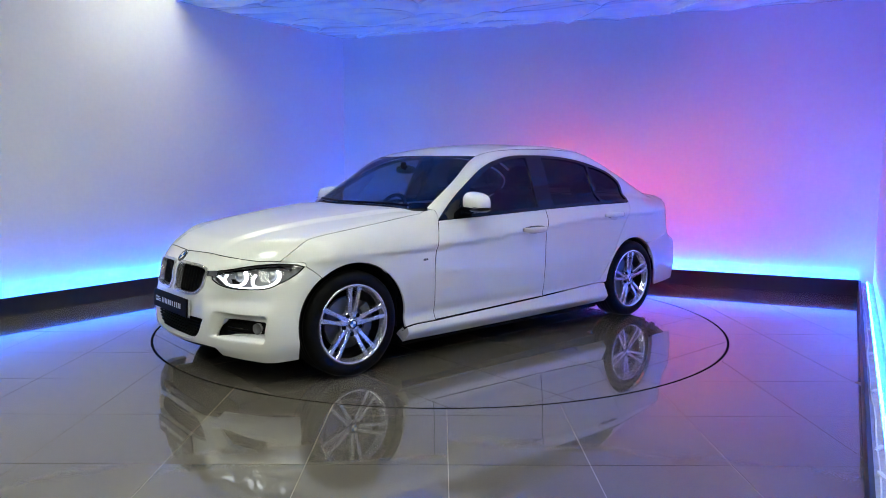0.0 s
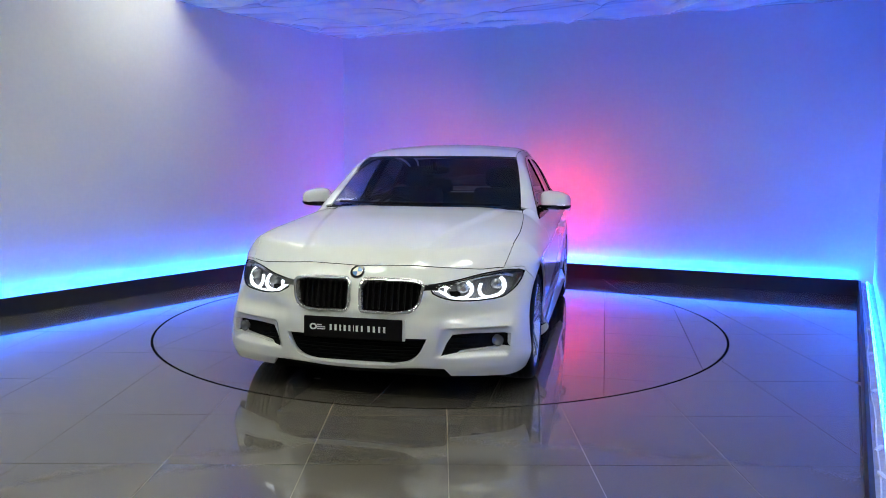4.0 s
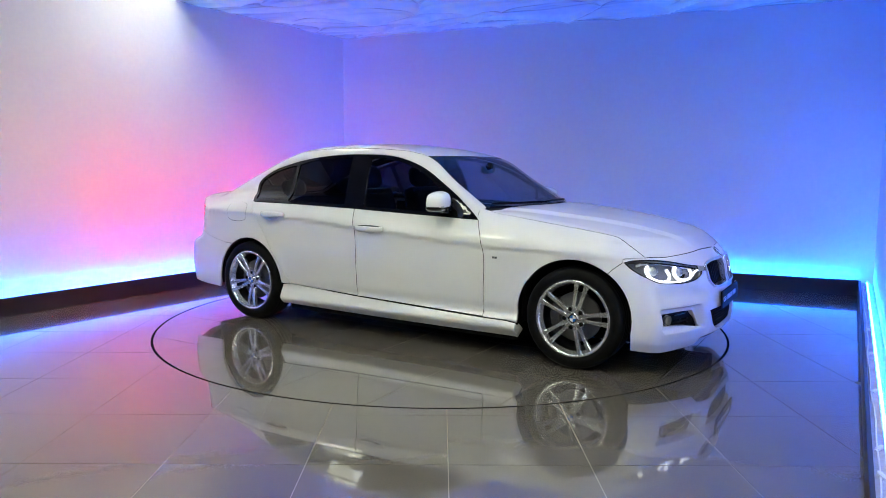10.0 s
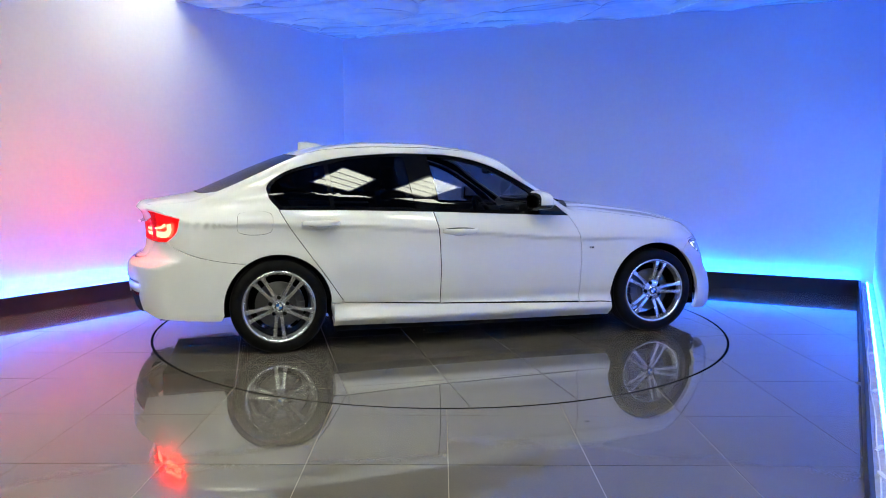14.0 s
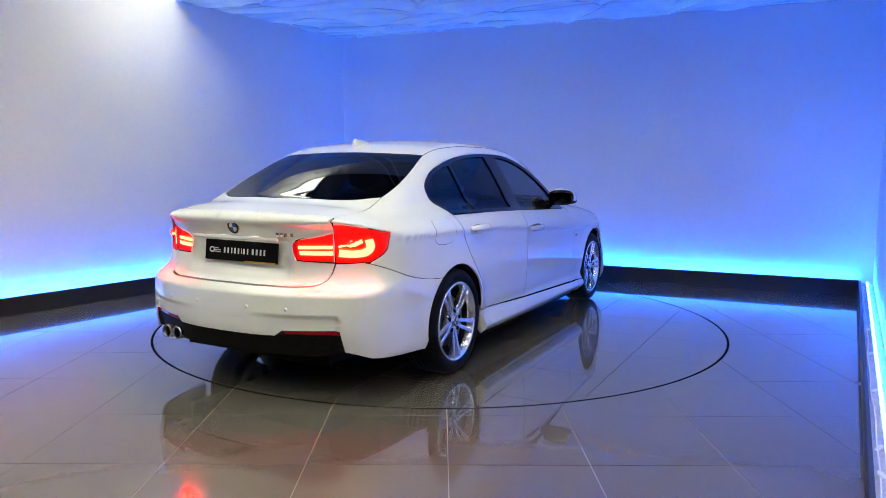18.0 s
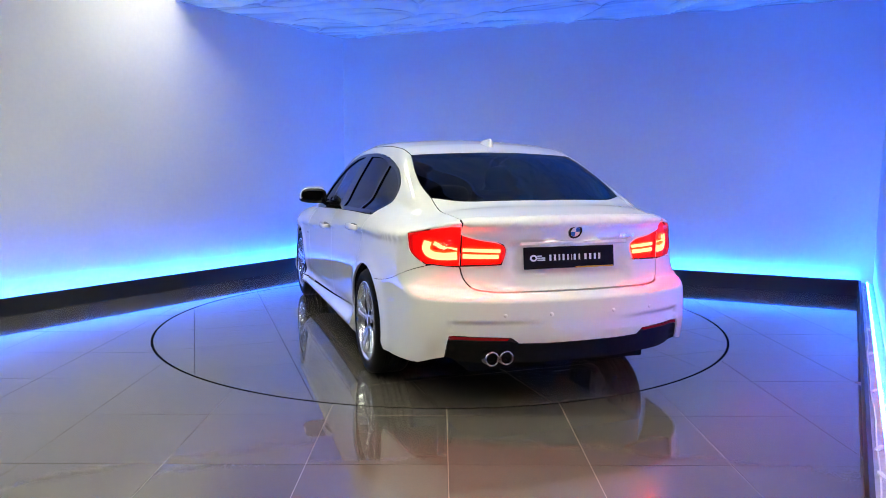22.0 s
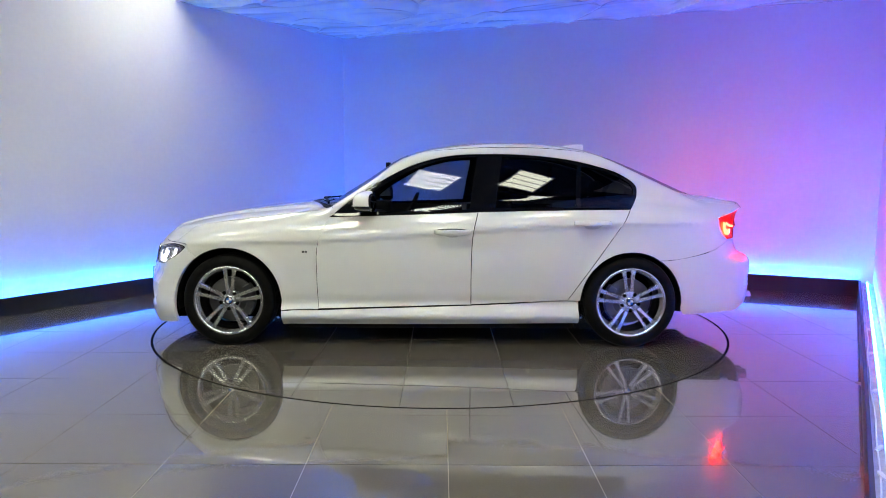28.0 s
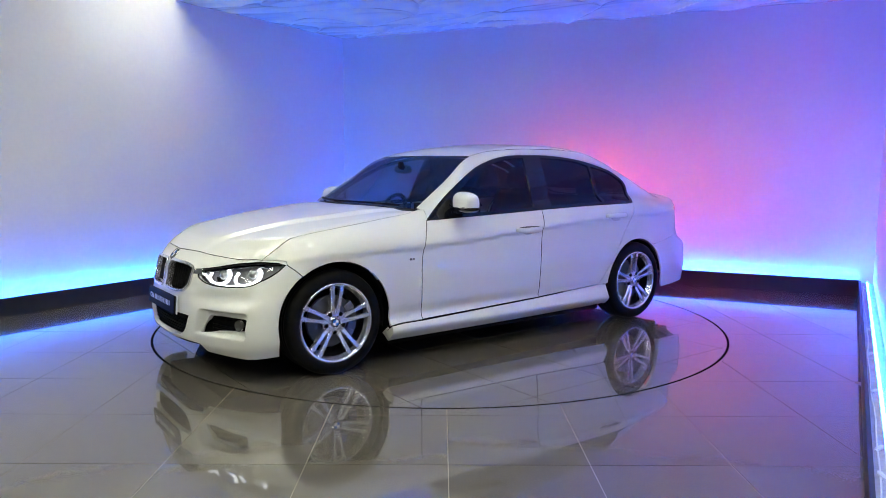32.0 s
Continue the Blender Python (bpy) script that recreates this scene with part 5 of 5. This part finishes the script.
part("steering_wheel", bm, BLACK_MATT, car, "black steering wheel")
bm = bmesh.new()
blob(bm, pose(0.33, 0.0, 1.235, 0, 10, 0), (0.02, 0.11, 0.033), 3, 3)
box(bm, (0.33, -0.012, 1.24), (0.37, 0.012, 1.29), 0.004)
part("rear_view_mirror", bm, BLACK_MATT, car)
bm = bmesh.new()
box(bm, (-1.0, -0.46, 1.338), (-0.05, 0.46, 1.348))
part("headlining", bm, FABRIC, car)

# ---- floor and turntable ----
TILE_S, GRID_X, GRID_Y, DISC_R = 0.603, 0.035, -2.940, 2.230


def floor_sheet():
    bm = bmesh.new()
    n = 128
    inner = [bm.verts.new((DISC_R * math.cos(2 * math.pi * k / n), DISC_R * math.sin(2 * math.pi * k / n), -0.002)) for k in range(n)]
    outer = []
    for k in range(n):
        a = 2 * math.pi * k / n
        r = 16 / max(abs(math.cos(a)), abs(math.sin(a)))
        outer.append(bm.verts.new((r * math.cos(a), r * math.sin(a), -0.002)))
    for k in range(n):
        j = (k + 1) % n
        bm.faces.new((inner[k], outer[k], outer[j], inner[j]))
    return tagged(part("floor", bm, GROUT), "glossy grey-brown tiled showroom floor", "floor", kind="structure")


floor = floor_sheet()
bm = bmesh.new()
n = 128
ring_v = [[bm.verts.new((r * math.cos(2 * math.pi * k / n), r * math.sin(2 * math.pi * k / n), z)) for k in range(n)] for r, z in ((DISC_R - 0.012, -0.001), (DISC_R + 0.012, -0.001))]
for k in range(n):
    j = (k + 1) % n
    bm.faces.new((ring_v[0][k], ring_v[1][k], ring_v[1][j], ring_v[0][j]))
part("seam", bm, SEAM, floor, "narrow black gap round the turntable")

turntable = new("turntable")
tagged(turntable, "round turntable flush with the floor, covered in glossy grey tiles", "turntable")
bm = bmesh.new()
lathe(bm, [(0.0, 0.0), (DISC_R - 0.010, 0.0), (DISC_R - 0.010, -0.06)], 128, pose(0, 0, -0.004, 90, 0, 0))
part("disc", bm, GROUT_GREY, turntable, "steel disc under the tiles")


def clip_tile(x0, y0, x1, y1, keep_out):
    """A tile's outline cut by the disc's rim: kept outside (floor) or inside (turntable)."""
    lim = DISC_R + 0.009 if keep_out else DISC_R - 0.009
    pts = []
    steps = 24
    ring = [(x0 + (x1 - x0) * k / steps, y0) for k in range(steps)] + [(x1, y0 + (y1 - y0) * k / steps) for k in range(steps)]
    ring += [(x1 - (x1 - x0) * k / steps, y1) for k in range(steps)] + [(x0, y1 - (y1 - y0) * k / steps) for k in range(steps)]
    ok = [(math.hypot(*p) >= lim) == keep_out for p in ring]
    if all(ok):
        return [(x0, y0), (x1, y0), (x1, y1), (x0, y1)]
    if not any(ok):
        return None
    start = next(k for k in range(len(ring)) if ok[k] and not ok[k - 1])
    run = [ring[(start + k) % len(ring)] for k in range(len(ring)) if ok[(start + k) % len(ring)]]

    def rim(p):
        d = math.hypot(*p)
        return (p[0] * lim / d, p[1] * lim / d)
    a0, a1 = math.atan2(run[-1][1], run[-1][0]), math.atan2(run[0][1], run[0][0])
    da = (a1 - a0 + math.pi) % (2 * math.pi) - math.pi
    arc = [(lim * math.cos(a0 + da * k / 10), lim * math.sin(a0 + da * k / 10)) for k in range(11)]
    return [p for k, p in enumerate(run) if k in (0, len(run) - 1) or p in ((x0, y0), (x1, y0), (x1, y1), (x0, y1))] + arc


def tile_object(plan, parent):
    bm = bmesh.new()
    prism(bm, plan, -0.012, 0.0)
    bmesh.ops.remove_doubles(bm, verts=bm.verts, dist=0.0005)
    bmesh.ops.recalc_face_normals(bm, faces=bm.faces)
    return part("tile", bm, TILE, parent)


J = 0.0019
full_tile = None
for i in range(-12, 9):
    for j in range(-4, 12):
        x0, y0 = GRID_X + i * TILE_S + J, GRID_Y + j * TILE_S + J
        x1, y1 = x0 + TILE_S - 2 * J, y0 + TILE_S - 2 * J
        mid = Vector(((x0 + x1) / 2, (y0 + y1) / 2, 0))
        if (mid - PL).dot(NL) > 0.35 or (mid - PB).dot(NB) > 0.35 or (mid - PR).dot(NR) > 0.35 and (mid - right_end).dot(DR) > -0.3:
            continue
        plan = clip_tile(x0, y0, x1, y1, True)
        if plan is None:
            continue
        if len(plan) == 4:
            if full_tile is None:
                full_tile = tile_object([(0, 0), (x1 - x0, 0), (x1 - x0, y1 - y0), (0, y1 - y0)], floor)
                full_tile.location = (x0, y0, 0)
            else:
                ob = new("tile", full_tile.data)
                ob.parent, ob.location = floor, (x0, y0, 0)
        else:
            tile_object(plan, floor)
for i in range(-5, 5):
    for j in range(-5, 5):
        x0, y0 = 0.21 + i * TILE_S + J, 0.13 + j * TILE_S + J  # the disc's own grid
        plan = clip_tile(x0, y0, x0 + TILE_S - 2 * J, y0 + TILE_S - 2 * J, False)
        if plan is None:
            continue
        if len(plan) == 4:
            ob = new("tile", full_tile.data)
            ob.parent, ob.location = turntable, (x0, y0, 0)
        else:
            tile_object(plan, turntable)
# the rest of the showroom floor, never seen closely
bm = bmesh.new()
for i in range(-22, 16):
    for j in range(-16, -4):
        x0, y0 = GRID_X + i * TILE_S + J, GRID_Y + j * TILE_S + J
        prism(bm, [(x0, y0), (x0 + TILE_S - 2 * J, y0), (x0 + TILE_S - 2 * J, y0 + TILE_S - 2 * J), (x0, y0 + TILE_S - 2 * J)], -0.012, 0.0)
bmesh.ops.recalc_face_normals(bm, faces=bm.faces)
tagged(part("floor_tiles", bm, TILE, floor), kind="stuff")

# loose wiring and fittings lying on the ledge of the side wall
def on_ledge(s, off):
    p = PR + DR * s + NR * off
    return Vector((p.x, p.y, LEDGE_H - 0.020))


bm = bmesh.new()
line = [on_ledge(-2.6 + 0.09 * k, 0.034 + 0.003 * math.sin(k * 0.7) + 0.005 * math.sin(k * 0.23)) + Vector((0, 0, 0.004)) for k in range(58)]
ring_rows = []
for k, p in enumerate(line):
    d = (line[min(k + 1, len(line) - 1)] - line[max(k - 1, 0)]).normalized()
    side = Vector((-d.y, d.x, 0))
    ring_rows.append([bm.verts.new(p + side * 0.0035 * math.cos(a) + Vector((0, 0, 0.0035 * math.sin(a)))) for a in np.arange(6) * math.pi / 3])
for a, b in zip(ring_rows[:-1], ring_rows[1:]):
    for i in range(6):
        bm.faces.new((a[i], a[(i + 1) % 6], b[(i + 1) % 6], b[i]))
bmesh.ops.recalc_face_normals(bm, faces=bm.faces)
tagged(part("cable", bm, WHITE_TRIM, None, "", True), "thin white cable lying along the plinth's ledge", "cable")
fitting = None
for s in (-2.35, -2.05, -1.2, -0.35, 0.4, 2.35):
    m = Matrix.Translation(on_ledge(s, 0.045)) @ pose(0, 0, 0, 0, 0, math.degrees(math.atan2(DR.y, DR.x)) + 25 * math.sin(s * 7))
    if fitting is None:
        bm = bmesh.new()
        box(bm, (-0.03, -0.009, 0.0), (0.03, 0.009, 0.012), 0.003)
        box(bm, (-0.042, -0.004, 0.002), (-0.03, 0.004, 0.009), 0.002)
        box(bm, (0.03, -0.004, 0.002), (0.042, 0.004, 0.009), 0.002)
        fitting = part("cable_connector", bm, WHITE_TRIM)
        fitting.matrix_basis = m
        tagged(fitting, "small white cable connector on the plinth's ledge", "connector", "connectors on the ledge")
    else:
        copy_thing(fitting, m)


# ---- what turns ----
TURN = [(0.0, -139.2), (0.5, -138.55), (1.0, -136.1), (1.5, -132.2), (2.0, -126.7), (3.0, -115.0), (6.0, -78.8), (7.0, -66.95), (8.0, -55.15), (9.0, -43.5), (10.0, -31.9),
        (11.0, -20.35), (12.0, -8.7), (13.0, 2.9), (14.0, 14.35), (17.0, 49.5), (18.0, 61.3), (19.0, 73.2), (20.0, 85.15), (21.0, 97.15), (22.0, 109.15), (23.0, 121.1),
        (24.0, 133.0), (25.0, 144.9), (28.0, 179.9), (29.0, 191.2), (30.0, 202.6), (30.5, 208.3), (31.0, 213.0), (31.5, 215.9), (32.0, 217.0)]
OFF = Vector((0.076, 0.049, 0.0))


def motions():
    rows = []
    for t, a in TURN:
        rows.append((t, pose(0, 0, 0, 0, 0, a)))
    walk(turntable, rows)
    walk(car, [(t, m @ Matrix.Translation(OFF)) for t, m in rows])


motions()
